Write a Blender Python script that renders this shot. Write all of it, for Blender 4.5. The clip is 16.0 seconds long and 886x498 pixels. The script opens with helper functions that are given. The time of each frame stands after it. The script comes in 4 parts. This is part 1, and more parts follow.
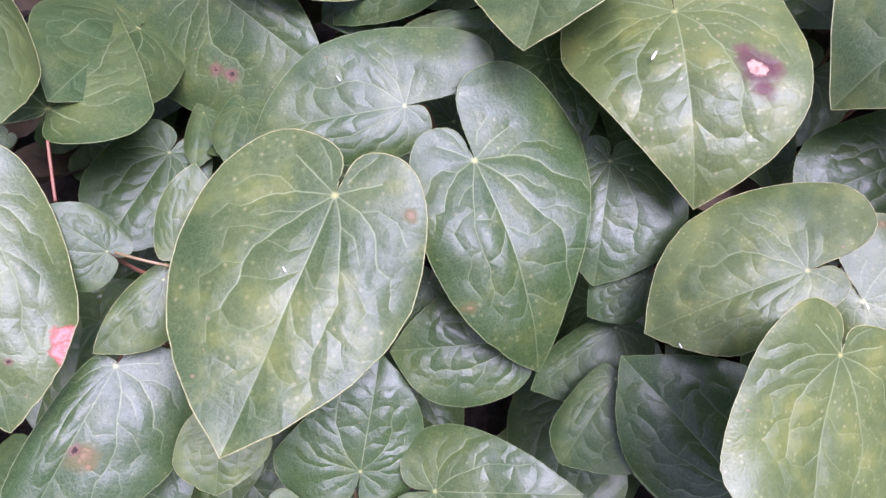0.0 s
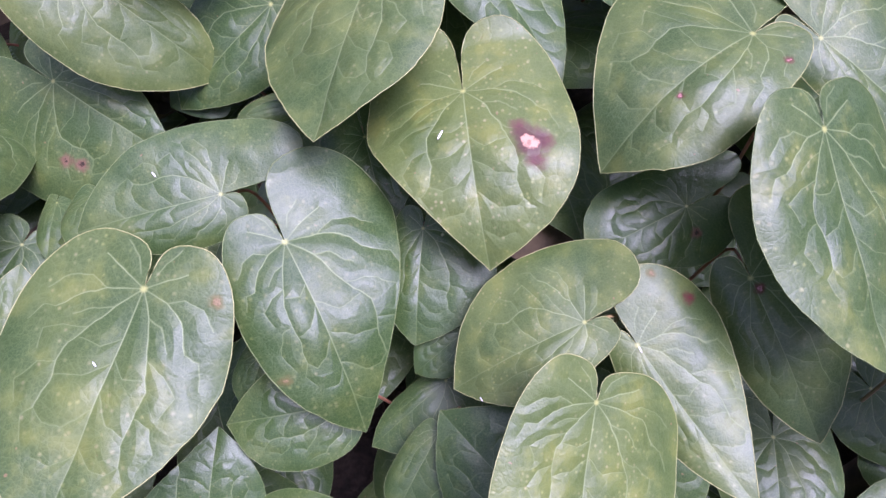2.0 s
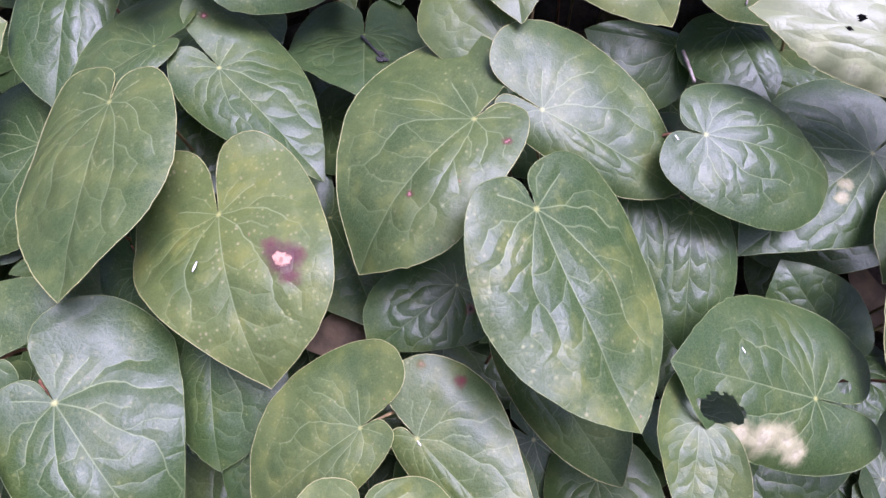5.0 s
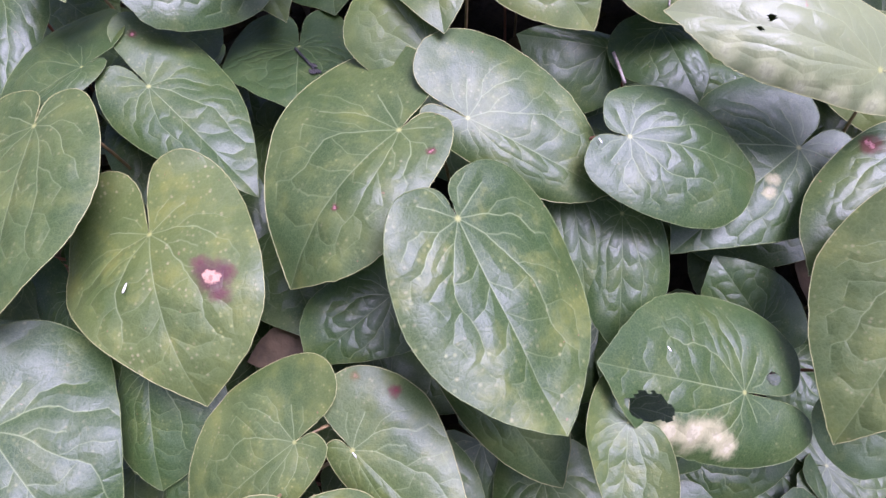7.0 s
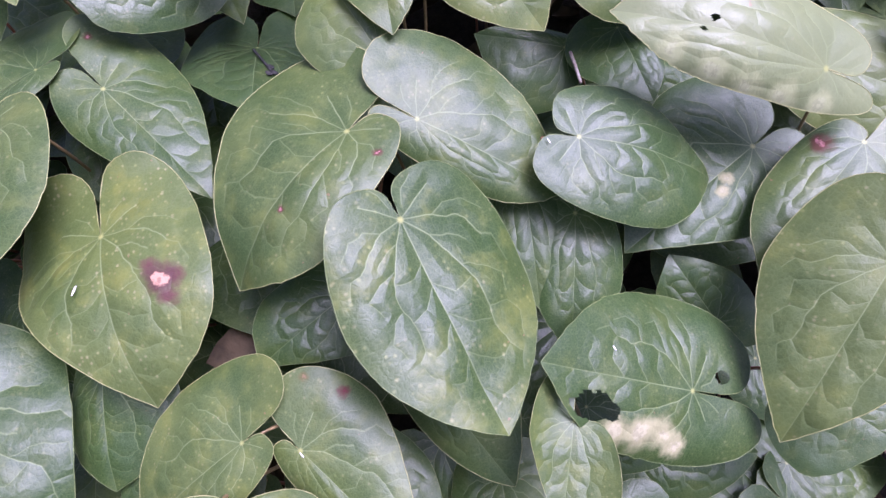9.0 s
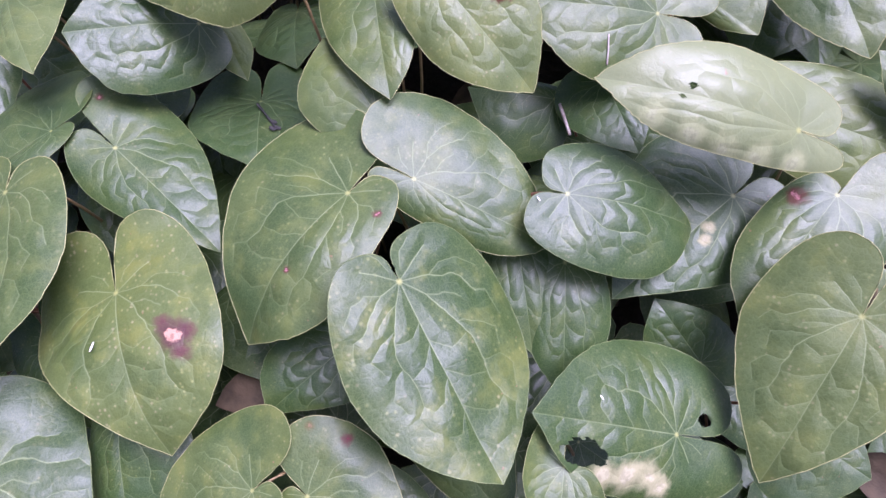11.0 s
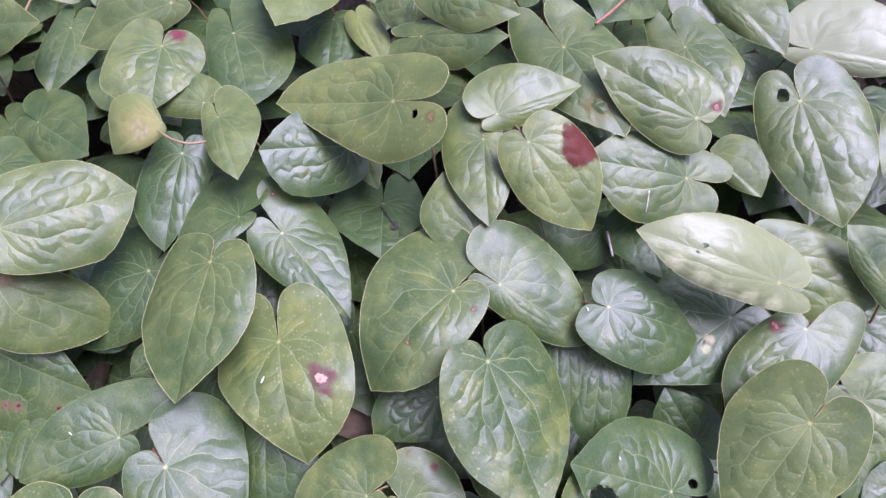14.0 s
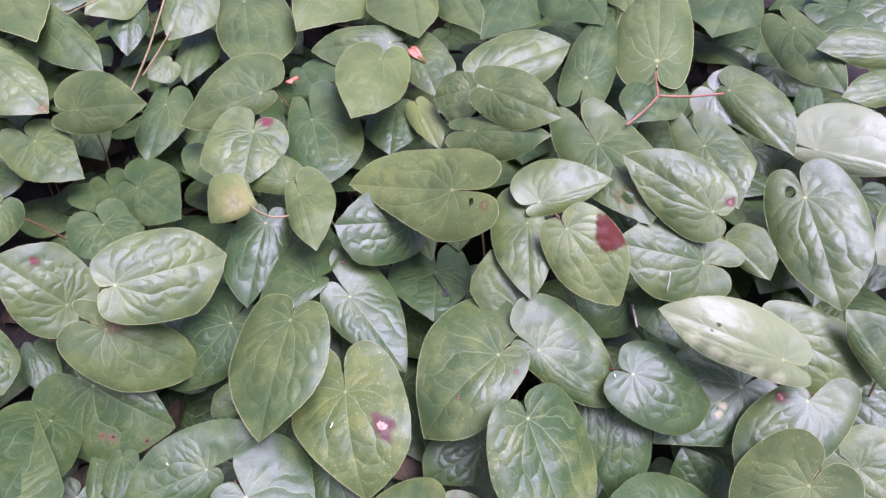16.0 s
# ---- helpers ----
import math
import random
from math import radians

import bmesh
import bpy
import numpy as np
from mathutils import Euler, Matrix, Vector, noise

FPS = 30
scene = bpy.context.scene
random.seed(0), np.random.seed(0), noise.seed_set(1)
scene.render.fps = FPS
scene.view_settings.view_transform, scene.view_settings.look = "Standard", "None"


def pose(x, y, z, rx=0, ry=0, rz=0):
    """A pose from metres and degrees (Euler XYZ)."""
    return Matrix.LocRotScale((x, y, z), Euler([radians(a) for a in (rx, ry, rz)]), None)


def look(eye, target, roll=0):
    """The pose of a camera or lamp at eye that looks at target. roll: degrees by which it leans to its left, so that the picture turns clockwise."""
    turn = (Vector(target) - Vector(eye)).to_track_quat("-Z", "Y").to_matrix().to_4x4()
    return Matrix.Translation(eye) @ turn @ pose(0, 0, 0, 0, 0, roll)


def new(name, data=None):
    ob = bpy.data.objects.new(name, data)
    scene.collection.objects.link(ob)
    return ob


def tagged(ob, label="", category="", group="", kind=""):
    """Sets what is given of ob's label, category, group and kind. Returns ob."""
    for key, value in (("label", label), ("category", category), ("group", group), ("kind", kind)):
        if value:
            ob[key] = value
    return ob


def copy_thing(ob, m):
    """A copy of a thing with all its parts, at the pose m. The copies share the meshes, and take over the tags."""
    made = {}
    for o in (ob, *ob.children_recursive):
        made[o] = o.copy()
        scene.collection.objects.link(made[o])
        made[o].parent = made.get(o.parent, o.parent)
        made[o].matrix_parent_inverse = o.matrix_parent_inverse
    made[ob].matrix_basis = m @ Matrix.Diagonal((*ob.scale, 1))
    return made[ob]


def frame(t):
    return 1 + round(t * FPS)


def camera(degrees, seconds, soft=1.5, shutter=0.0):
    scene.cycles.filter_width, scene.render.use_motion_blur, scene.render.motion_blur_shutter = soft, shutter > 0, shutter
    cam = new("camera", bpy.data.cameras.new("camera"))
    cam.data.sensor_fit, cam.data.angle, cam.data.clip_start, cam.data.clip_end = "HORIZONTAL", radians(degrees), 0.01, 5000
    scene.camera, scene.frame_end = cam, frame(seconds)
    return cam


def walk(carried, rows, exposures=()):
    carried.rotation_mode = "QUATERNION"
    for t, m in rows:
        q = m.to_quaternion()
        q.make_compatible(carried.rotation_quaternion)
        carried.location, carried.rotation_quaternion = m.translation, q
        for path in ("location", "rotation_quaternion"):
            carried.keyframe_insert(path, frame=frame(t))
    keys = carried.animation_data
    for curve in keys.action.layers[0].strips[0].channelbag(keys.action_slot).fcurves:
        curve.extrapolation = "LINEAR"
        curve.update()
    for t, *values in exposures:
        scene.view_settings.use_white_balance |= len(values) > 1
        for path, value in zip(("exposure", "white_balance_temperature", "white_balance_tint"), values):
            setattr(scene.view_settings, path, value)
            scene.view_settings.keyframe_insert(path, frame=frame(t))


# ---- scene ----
cam = camera(69.80, 16.0)
ROWS = [
    (0.0, 0.0035, -0.0024, 0.3434, 32.10, 0.64, 0.80),
    (0.5, 0.0107, -0.0026, 0.3452, 32.44, 0.54, -0.05),
    (1.0, 0.0214, -0.0020, 0.3485, 32.95, 0.04, -1.48),
    (1.5, 0.0345, -0.0011, 0.3540, 33.45, 0.14, -2.65),
    (2.0, 0.0477, -0.0002, 0.3611, 34.25, 0.91, -4.49),
    (2.5, 0.0620, 0.0040, 0.3634, 34.62, 1.28, -7.17),
    (3.0, 0.0744, 0.0074, 0.3713, 34.97, 2.54, -11.49),
    (3.5, 0.0819, 0.0067, 0.3745, 34.98, 3.18, -13.70),
    (4.0, 0.0916, 0.0104, 0.3747, 35.17, 3.61, -14.47),
    (6.5, 0.1169, 0.0067, 0.3785, 35.40, 3.65, -17.47),
    (7.0, 0.1218, 0.0063, 0.3781, 35.01, 4.10, -18.08),
    (7.5, 0.1244, 0.0045, 0.3787, 35.04, 4.16, -18.18),
    (8.0, 0.1281, 0.0019, 0.3768, 35.02, 4.06, -17.87),
    (10.5, 0.1429, 0.0031, 0.3898, 34.36, 4.83, -19.13),
    (11.0, 0.1407, 0.0082, 0.3964, 34.74, 4.57, -18.85),
    (11.5, 0.1391, 0.0119, 0.4012, 34.73, 4.46, -18.25),
    (12.0, 0.1400, 0.0153, 0.4107, 35.06, 4.20, -17.24),
    (12.5, 0.1333, 0.0198, 0.4190, 35.17, 3.76, -16.20),
    (13.0, 0.1315, 0.0169, 0.4233, 36.12, 3.37, -15.33),
    (13.5, 0.1239, 0.0075, 0.4418, 36.65, 2.82, -14.13),
    (14.0, 0.1114, -0.0107, 0.4774, 37.70, 2.03, -12.93),
    (14.5, 0.1071, -0.0190, 0.4940, 37.47, 2.09, -12.83),
    (15.0, 0.1098, -0.0198, 0.5045, 38.44, 2.31, -13.11),
    (15.5, 0.1028, -0.0252, 0.5162, 40.06, 1.92, -11.50),
    (16.0, 0.0941, -0.0255, 0.5238, 41.44, 2.00, -10.15),
]
walk(cam, [(t, pose(x, y, z, rx, ry, rz)) for t, x, y, z, rx, ry, rz in ROWS], exposures=[(0.0, 1.25, 5360, 47), (6.5, 1.15, 5360, 47), (16.0, 1.18, 5360, 47)])

# ---- sky and sun ----
world = bpy.data.worlds.new("overcast_sky")
scene.world = world
world.use_nodes = True
wn = world.node_tree.nodes
sky = wn.new("ShaderNodeTexSky")
sky.sky_type = "NISHITA"
sky.sun_disc = False
sky.sun_elevation = radians(70)
sky.sun_rotation = radians(139)
sky.air_density, sky.dust_density, sky.ozone_density = 1.0, 4.0, 1.0
wn["Background"].inputs["Strength"].default_value = 0.086
grey = wn.new("ShaderNodeHueSaturation")
grey.inputs["Saturation"].default_value = 0.8
world.node_tree.links.new(sky.outputs["Color"], grey.inputs["Color"])
# an overcast sky: the zenith is about three times as bright as the horizon
way = wn.new("ShaderNodeTexCoord")
split = wn.new("ShaderNodeSeparateXYZ")
rise = wn.new("ShaderNodeMapRange")
rise.inputs["To Min"].default_value, rise.inputs["To Max"].default_value = 0.35, 1.5
dim = wn.new("ShaderNodeVectorMath")
dim.operation = "MULTIPLY"
world.node_tree.links.new(way.outputs["Generated"], split.inputs[0])
world.node_tree.links.new(split.outputs["Z"], rise.inputs["Value"])
world.node_tree.links.new(grey.outputs["Color"], dim.inputs[0])
world.node_tree.links.new(rise.outputs["Result"], dim.inputs[1])
world.node_tree.links.new(dim.outputs[0], wn["Background"].inputs["Color"])
sun = new("sun", bpy.data.lights.new("sun", "SUN"))
sun.data.energy, sun.data.angle, sun.data.color = 3.0, radians(36), (1.0, 0.98, 0.96)
sun.matrix_world = look((0.36, -0.20, 0.95), (0, 0, 0))


# ---- materials ----
class Nodes:
    """Short hand for building a node material."""

    def __init__(self, name):
        self.mat = bpy.data.materials.new(name)
        self.mat.use_nodes = True
        self.t = self.mat.node_tree
        self.bsdf = self.t.nodes["Principled BSDF"]
        self.out = self.t.nodes["Material Output"]

    def node(self, kind, **values):
        n = self.t.nodes.new(kind)
        for key, value in values.items():
            n.inputs[key].default_value = value
        return n

    def put(self, value, socket):
        if isinstance(value, bpy.types.NodeSocket):
            self.t.links.new(value, socket)
        else:
            socket.default_value = value

    def math(self, op, a, b=0.0, c=0.0):
        n = self.t.nodes.new("ShaderNodeMath")
        n.operation = op
        for value, socket in zip((a, b, c), n.inputs):
            self.put(value, socket)
        return n.outputs[0]

    def step(self, value, low, high, to_low=0.0, to_high=1.0):
        n = self.t.nodes.new("ShaderNodeMapRange")
        n.interpolation_type = "SMOOTHSTEP"
        for v, socket in zip((value, low, high, to_low, to_high), n.inputs):
            self.put(v, socket)
        return n.outputs[0]

    def mix(self, factor, a, b, blend="MIX"):
        n = self.t.nodes.new("ShaderNodeMix")
        n.data_type, n.blend_type = "RGBA", blend
        self.put(factor, n.inputs["Factor"])
        for v, socket in zip((a, b), (n.inputs[6], n.inputs[7])):
            self.put((*v, 1) if isinstance(v, tuple) and len(v) == 3 else v, socket)
        return n.outputs[2]

    def noise(self, vector, scale, detail=3.0, rough=0.55):
        n = self.node("ShaderNodeTexNoise", Scale=scale, Detail=detail, Roughness=rough)
        self.put(vector, n.inputs["Vector"])
        return n.outputs["Fac"]

    def shift(self, vector, amount):
        n = self.t.nodes.new("ShaderNodeVectorMath")
        n.operation = "ADD"
        self.put(vector, n.inputs[0])
        self.put(amount, n.inputs[1])
        return n.outputs[0]

    def attr(self, name):
        n = self.t.nodes.new("ShaderNodeAttribute")
        n.attribute_name = name
        return n

    def bump(self, height, distance, strength=1.0, normal=None):
        n = self.node("ShaderNodeBump", Strength=strength, Distance=distance)
        self.put(height, n.inputs["Height"])
        if normal is not None:
            self.put(normal, n.inputs["Normal"])
        return n.outputs["Normal"]


# half of a blade's veins, on a blade 1 long and 0.9 wide: the ribs that leave the stalk, and the side veins that join them
RIBS = (
    ((0, 0), (0.075, 0.095), (0.135, 0.210), (0.178, 0.315), (0.180, 0.420), (0.165, 0.510), (0.180, 0.600)),
    ((0, 0), (0.125, 0.025), (0.215, 0.080), (0.285, 0.165)),
    ((0, 0), (0.090, -0.060), (0.170, -0.100)),
)
SIDE_VEINS = (
    ((0.285, 0.165), (0.340, 0.180), (0.370, 0.270)),
    ((0.125, 0.025), (0.195, -0.005), (0.280, 0.015), (0.345, 0.080)),
    ((0.030, -0.060), (0.055, -0.120), (0.110, -0.170)),
    ((0.075, 0.095), (0.140, 0.115), (0.205, 0.165)),
    ((0.135, 0.210), (0.225, 0.240), (0.300, 0.310), (0.275, 0.395)),
    ((0.180, 0.420), (0.250, 0.440), (0.295, 0.520), (0.258, 0.600)),
    ((0.180, 0.600), (0.222, 0.645), (0.185, 0.725)),
    ((0, 0.235), (0.065, 0.300), (0.150, 0.275)),
    ((0, 0.375), (0.080, 0.455), (0.170, 0.480)),
    ((0, 0.550), (0.075, 0.625), (0.140, 0.635), (0.180, 0.600)),
    ((0, 0.710), (0.060, 0.770), (0.125, 0.760)),
)


def vein_net():
    """A node group that gives the distance from the nearest rib and from the nearest side vein."""
    g = bpy.data.node_groups.new("vein_net", "ShaderNodeTree")
    g.interface.new_socket("Vector", in_out="INPUT", socket_type="NodeSocketVector")
    g.interface.new_socket("Ribs", in_out="OUTPUT", socket_type="NodeSocketFloat")
    g.interface.new_socket("Side", in_out="OUTPUT", socket_type="NodeSocketFloat")
    start, end = g.nodes.new("NodeGroupInput"), g.nodes.new("NodeGroupOutput")

    def vec(op, *values):
        n = g.nodes.new("ShaderNodeVectorMath")
        n.operation = op
        for v, socket in zip(values, n.inputs):
            if isinstance(v, bpy.types.NodeSocket):
                g.links.new(v, socket)
            else:
                socket.default_value = v
        return n

    def num(op, a, b):
        n = g.nodes.new("ShaderNodeMath")
        n.operation = op
        g.links.new(a, n.inputs[0])
        if isinstance(b, bpy.types.NodeSocket):
            g.links.new(b, n.inputs[1])
        else:
            n.inputs[1].default_value = b
        return n.outputs[0]

    def nearest(lines):
        best = None
        for line in lines:
            for (ax, ay), (bx, by) in zip(line, line[1:]):
                dx, dy = bx - ax, by - ay
                square = dx * dx + dy * dy
                off = vec("SUBTRACT", start.outputs[0], (ax, ay, 0)).outputs[0]
                dot = vec("DOT_PRODUCT", off, (dx / square, dy / square, 0)).outputs["Value"]
                along = num("MINIMUM", num("MAXIMUM", dot, 0.0), 1.0)
                part_way = vec("SCALE", (dx, dy, 0))
                g.links.new(along, part_way.inputs["Scale"])
                away = vec("DISTANCE", off, part_way.outputs[0]).outputs["Value"]
                best = away if best is None else num("MINIMUM", best, away)
        return best

    g.links.new(nearest(RIBS), end.inputs[0])
    g.links.new(nearest(SIDE_VEINS), end.inputs[1])
    return g


VEIN_NET = vein_net()


LEAF_DEEP, LEAF_LIGHT = (0.024, 0.054, 0.010), (0.142, 0.170, 0.042)


def leaf_material(name, spots=()):
    """Leathery blade. leafco: place on the blade in lengths of its midrib; veinco: the same, scaled to its half widths.
    spots: (x, y, radius, core colour, halo colour and, where its edge is crisp, True). The object's colour holds tone,
    mottling, painted glare (pale) and gloss."""
    m = Nodes(name)
    info = m.t.nodes.new("ShaderNodeObjectInfo")
    own = m.t.nodes.new("ShaderNodeSeparateColor")
    m.put(info.outputs["Color"], own.inputs[0])
    tone, mott, pale, gloss = own.outputs[0], own.outputs[1], own.outputs[2], info.outputs["Alpha"]
    co = m.attr("leafco").outputs["Vector"]
    vein = m.t.nodes.new("ShaderNodeSeparateXYZ")
    m.put(m.attr("veinco").outputs["Vector"], vein.inputs[0])
    seed = m.math("MULTIPLY", info.outputs["Random"], 40.0)
    joined = m.t.nodes.new("ShaderNodeCombineXYZ")
    m.put(seed, joined.inputs[2])
    sco = m.shift(co, joined.outputs[0])
    # the veins wander, and those of the two halves alternate
    bent = m.node("ShaderNodeTexNoise", Scale=3.6, Detail=3.0, Roughness=0.55)
    m.put(sco, bent.inputs["Vector"])
    bend = m.t.nodes.new("ShaderNodeSeparateColor")
    m.put(bent.outputs["Color"], bend.inputs[0])
    free = m.step(m.math("ABSOLUTE", vein.outputs[0]), 0.0, 0.35, 0.25, 1.0)
    near = m.t.nodes.new("ShaderNodeVectorMath")
    near.operation = "LENGTH"
    m.put(co, near.inputs[0])
    star = near.outputs["Value"]
    far = m.step(star, 0.0, 0.30)
    wx = m.math("MULTIPLY", m.math("MULTIPLY", m.math("SUBTRACT", bend.outputs[0], 0.5), 0.075), m.math("MULTIPLY", free, far))
    wy = m.math("MULTIPLY", m.math("MULTIPLY", m.math("SUBTRACT", bend.outputs[1], 0.5), 0.11), far)
    half = m.math("SUBTRACT", m.math("GREATER_THAN", vein.outputs[0], 0.0), 0.5)
    alternate = m.math("MULTIPLY", half, m.math("MULTIPLY", m.step(vein.outputs[1], 0.05, 0.35), 0.13))
    x = m.math("ADD", m.math("MULTIPLY", m.math("ABSOLUTE", vein.outputs[0]), 0.45), wx)
    y = m.math("ADD", vein.outputs[1], m.math("ADD", wy, alternate))
    place = m.t.nodes.new("ShaderNodeCombineXYZ")
    m.put(x, place.inputs[0])
    m.put(y, place.inputs[1])
    nets = m.t.nodes.new("ShaderNodeGroup")
    nets.node_tree = VEIN_NET
    m.put(place.outputs[0], nets.inputs[0])
    rib = m.math("ADD", m.math("MULTIPLY", m.math("ABSOLUTE", vein.outputs[0]), 0.45), m.step(vein.outputs[1], 0.0, -0.02))
    main, side = m.math("MINIMUM", rib, nets.outputs["Ribs"]), nets.outputs["Side"]
    both_veins = m.math("MINIMUM", main, m.math("ADD", side, 0.004))
    # the fine nets between the veins
    wander = m.t.nodes.new("ShaderNodeVectorMath")
    wander.operation = "MULTIPLY_ADD"
    m.put(bent.outputs["Color"], wander.inputs[0])
    wander.inputs[1].default_value = (0.10, 0.10, 0)
    m.put(sco, wander.inputs[2])
    net = m.node("ShaderNodeTexVoronoi", Scale=12.0, Randomness=0.85)
    net.feature = "DISTANCE_TO_EDGE"
    m.put(wander.outputs[0], net.inputs["Vector"])
    fine = m.node("ShaderNodeTexVoronoi", Scale=42.0, Randomness=1.0)
    fine.feature = "DISTANCE_TO_EDGE"
    m.put(wander.outputs[0], fine.inputs["Vector"])
    mesh = net.outputs["Distance"]
    taper = m.math("MULTIPLY", m.step(star, 0.0, 0.95, 1.0, 0.45), m.step(star, 0.0, 0.12, 0.6, 1.0))
    lines = m.math("MULTIPLY", m.step(main, 0.0008, 0.0052, 0.9, 0.0), taper)
    lines = m.math("MAXIMUM", lines, m.math("MULTIPLY", m.step(side, 0.0006, 0.0050, 0.62, 0.0), taper))
    lines = m.math("MAXIMUM", lines, m.step(mesh, 0.001, 0.030, 0.17, 0.0))
    lines = m.math("MAXIMUM", lines, m.step(fine.outputs["Distance"], 0.0, 0.12, 0.14, 0.0))
    knot = m.step(star, 0.004, 0.022, 1.0, 0.0)
    # colour
    cloud = m.noise(sco, 3.0, 4.0)
    grain = m.noise(sco, 120.0, 3.0, 0.7)
    depth = m.math("ADD", m.math("MULTIPLY", tone, 0.75), m.math("MULTIPLY", m.math("SUBTRACT", cloud, 0.5), 0.75))
    col = m.mix(m.step(depth, 0.0, 0.75), LEAF_DEEP, LEAF_LIGHT)
    col = m.mix(m.math("MULTIPLY", m.step(grain, 0.40, 0.70), 0.27), col, (0.125, 0.165, 0.060))
    hue = m.mix(m.step(m.noise(m.shift(sco, (3, 9, 2)), 6.0, 2.0), 0.40, 0.60), (0.30, 0.27, 0.14), (0.26, 0.28, 0.09))
    freckle = m.node("ShaderNodeTexVoronoi", Scale=32.0, Randomness=1.0)
    m.put(sco, freckle.inputs["Vector"])
    size_of = m.t.nodes.new("ShaderNodeSeparateColor")
    m.put(freckle.outputs["Color"], size_of.inputs[0])
    dots = m.math("MULTIPLY", m.step(m.math("ADD", freckle.outputs["Distance"], m.math("MULTIPLY", grain, 0.16)), 0.10, 0.50, 1.0, 0.0), m.step(size_of.outputs[0], 0.20, 1.0))
    col = m.mix(m.math("MULTIPLY", m.math("MULTIPLY", dots, m.step(cloud, 0.32, 0.60)), m.math("ADD", m.math("MULTIPLY", mott, 0.70), 0.24)), col, hue)
    broad = m.math("MULTIPLY", m.step(m.noise(sco, 6.0, 4.0, 0.62), 0.48, 0.72), mott)
    col = m.mix(m.math("MULTIPLY", broad, 0.55), col, (0.170, 0.180, 0.035))
    # pale: whitish sky glare mixed straight into the blade colour
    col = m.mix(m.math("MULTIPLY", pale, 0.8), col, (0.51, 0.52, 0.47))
    col = m.mix(m.math("MULTIPLY", lines, 0.60), col, (0.26, 0.31, 0.14))
    col = m.mix(m.math("MULTIPLY", knot, 0.7), col, (0.38, 0.38, 0.12))
    specks = m.step(m.noise(m.shift(sco, (7, 3, 1)), 26.0, 1.0), 0.78, 0.82)
    col = m.mix(m.math("MULTIPLY", specks, 0.6), col, (0.26, 0.14, 0.08))
    dead = 0.0
    for sx, sy, radius, core, halo, *crisp in spots:
        away = m.t.nodes.new("ShaderNodeVectorMath")
        away.operation = "DISTANCE"
        m.put(co, away.inputs[0])
        away.inputs[1].default_value = (sx, sy, 0)
        ragged = m.math("ADD", m.math("DIVIDE", away.outputs["Value"], radius), m.math("MULTIPLY", m.math("SUBTRACT", m.noise(co, 0.9 / radius, 4.0, 0.6), 0.5), 1.7))
        stain = m.step(ragged, 0.80, 1.00, 0.95, 0.0) if crisp else m.step(ragged, 0.35, 1.20, 0.92, 0.0)
        dead = m.math("MAXIMUM", dead, stain)
        col = m.mix(stain, col, halo)
        crumb = m.step(m.noise(co, 3.0 / radius, 3.0), 0.42, 0.55)
        col = m.mix(m.step(ragged, 0.60, 0.80, 0.9, 0.0) if crisp else m.step(ragged, 0.28, 0.42, 0.95, 0.0), col, m.mix(crumb, tuple(v * 0.55 + h * 0.3 for v, h in zip(core, halo)), core))
    m.put(col, m.bsdf.inputs["Base Color"])
    rough = m.math("ADD", m.math("MULTIPLY", m.math("SUBTRACT", m.noise(sco, 9.0, 4.0), 0.5), 0.20), m.math("SUBTRACT", 0.43, m.math("MULTIPLY", gloss, 0.06)))
    m.put(m.math("ADD", rough, m.math("MULTIPLY", lines, 0.05)), m.bsdf.inputs["Roughness"])
    m.put(m.math("SUBTRACT", 0.42, m.math("MULTIPLY", dead, 0.34)), m.bsdf.inputs["Specular IOR Level"])
    # puckered blade: panels swell between sunken veins
    puff = m.math("MULTIPLY", m.math("SUBTRACT", 1.0, m.math("EXPONENT", m.math("MULTIPLY", main, -11.0))), 0.60)
    puff = m.math("ADD", puff, m.math("SUBTRACT", 1.0, m.math("EXPONENT", m.math("MULTIPLY", both_veins, -16.0))))
    puff = m.math("ADD", puff, m.math("MULTIPLY", m.math("SUBTRACT", 1.0, m.math("EXPONENT", m.math("MULTIPLY", mesh, -5.0))), 0.10))
    puff = m.math("ADD", puff, m.math("MULTIPLY", m.noise(sco, 4.5, 1.0), 0.5))
    first = m.bump(m.math("MULTIPLY", puff, m.math("MULTIPLY", vein.outputs[2], m.step(star, 0.0, 0.34, 0.25, 1.0))), 0.0011, 0.54)
    small = m.math("ADD", m.math("MULTIPLY", m.step(fine.outputs["Distance"], 0.0, 0.25), 0.6), m.math("MULTIPLY", grain, 0.5))
    m.put(m.bump(small, 0.00006, 0.5, first), m.bsdf.inputs["Normal"])
    thin = m.node("ShaderNodeBsdfTranslucent")
    m.put(m.mix(0.5, col, (0.14, 0.26, 0.04)), thin.inputs["Color"])
    both = m.node("ShaderNodeMixShader", Fac=0.12)
    m.t.links.new(m.bsdf.outputs[0], both.inputs[1])
    m.t.links.new(thin.outputs[0], both.inputs[2])
    m.t.links.new(both.outputs[0], m.out.inputs[0])
    return m.mat


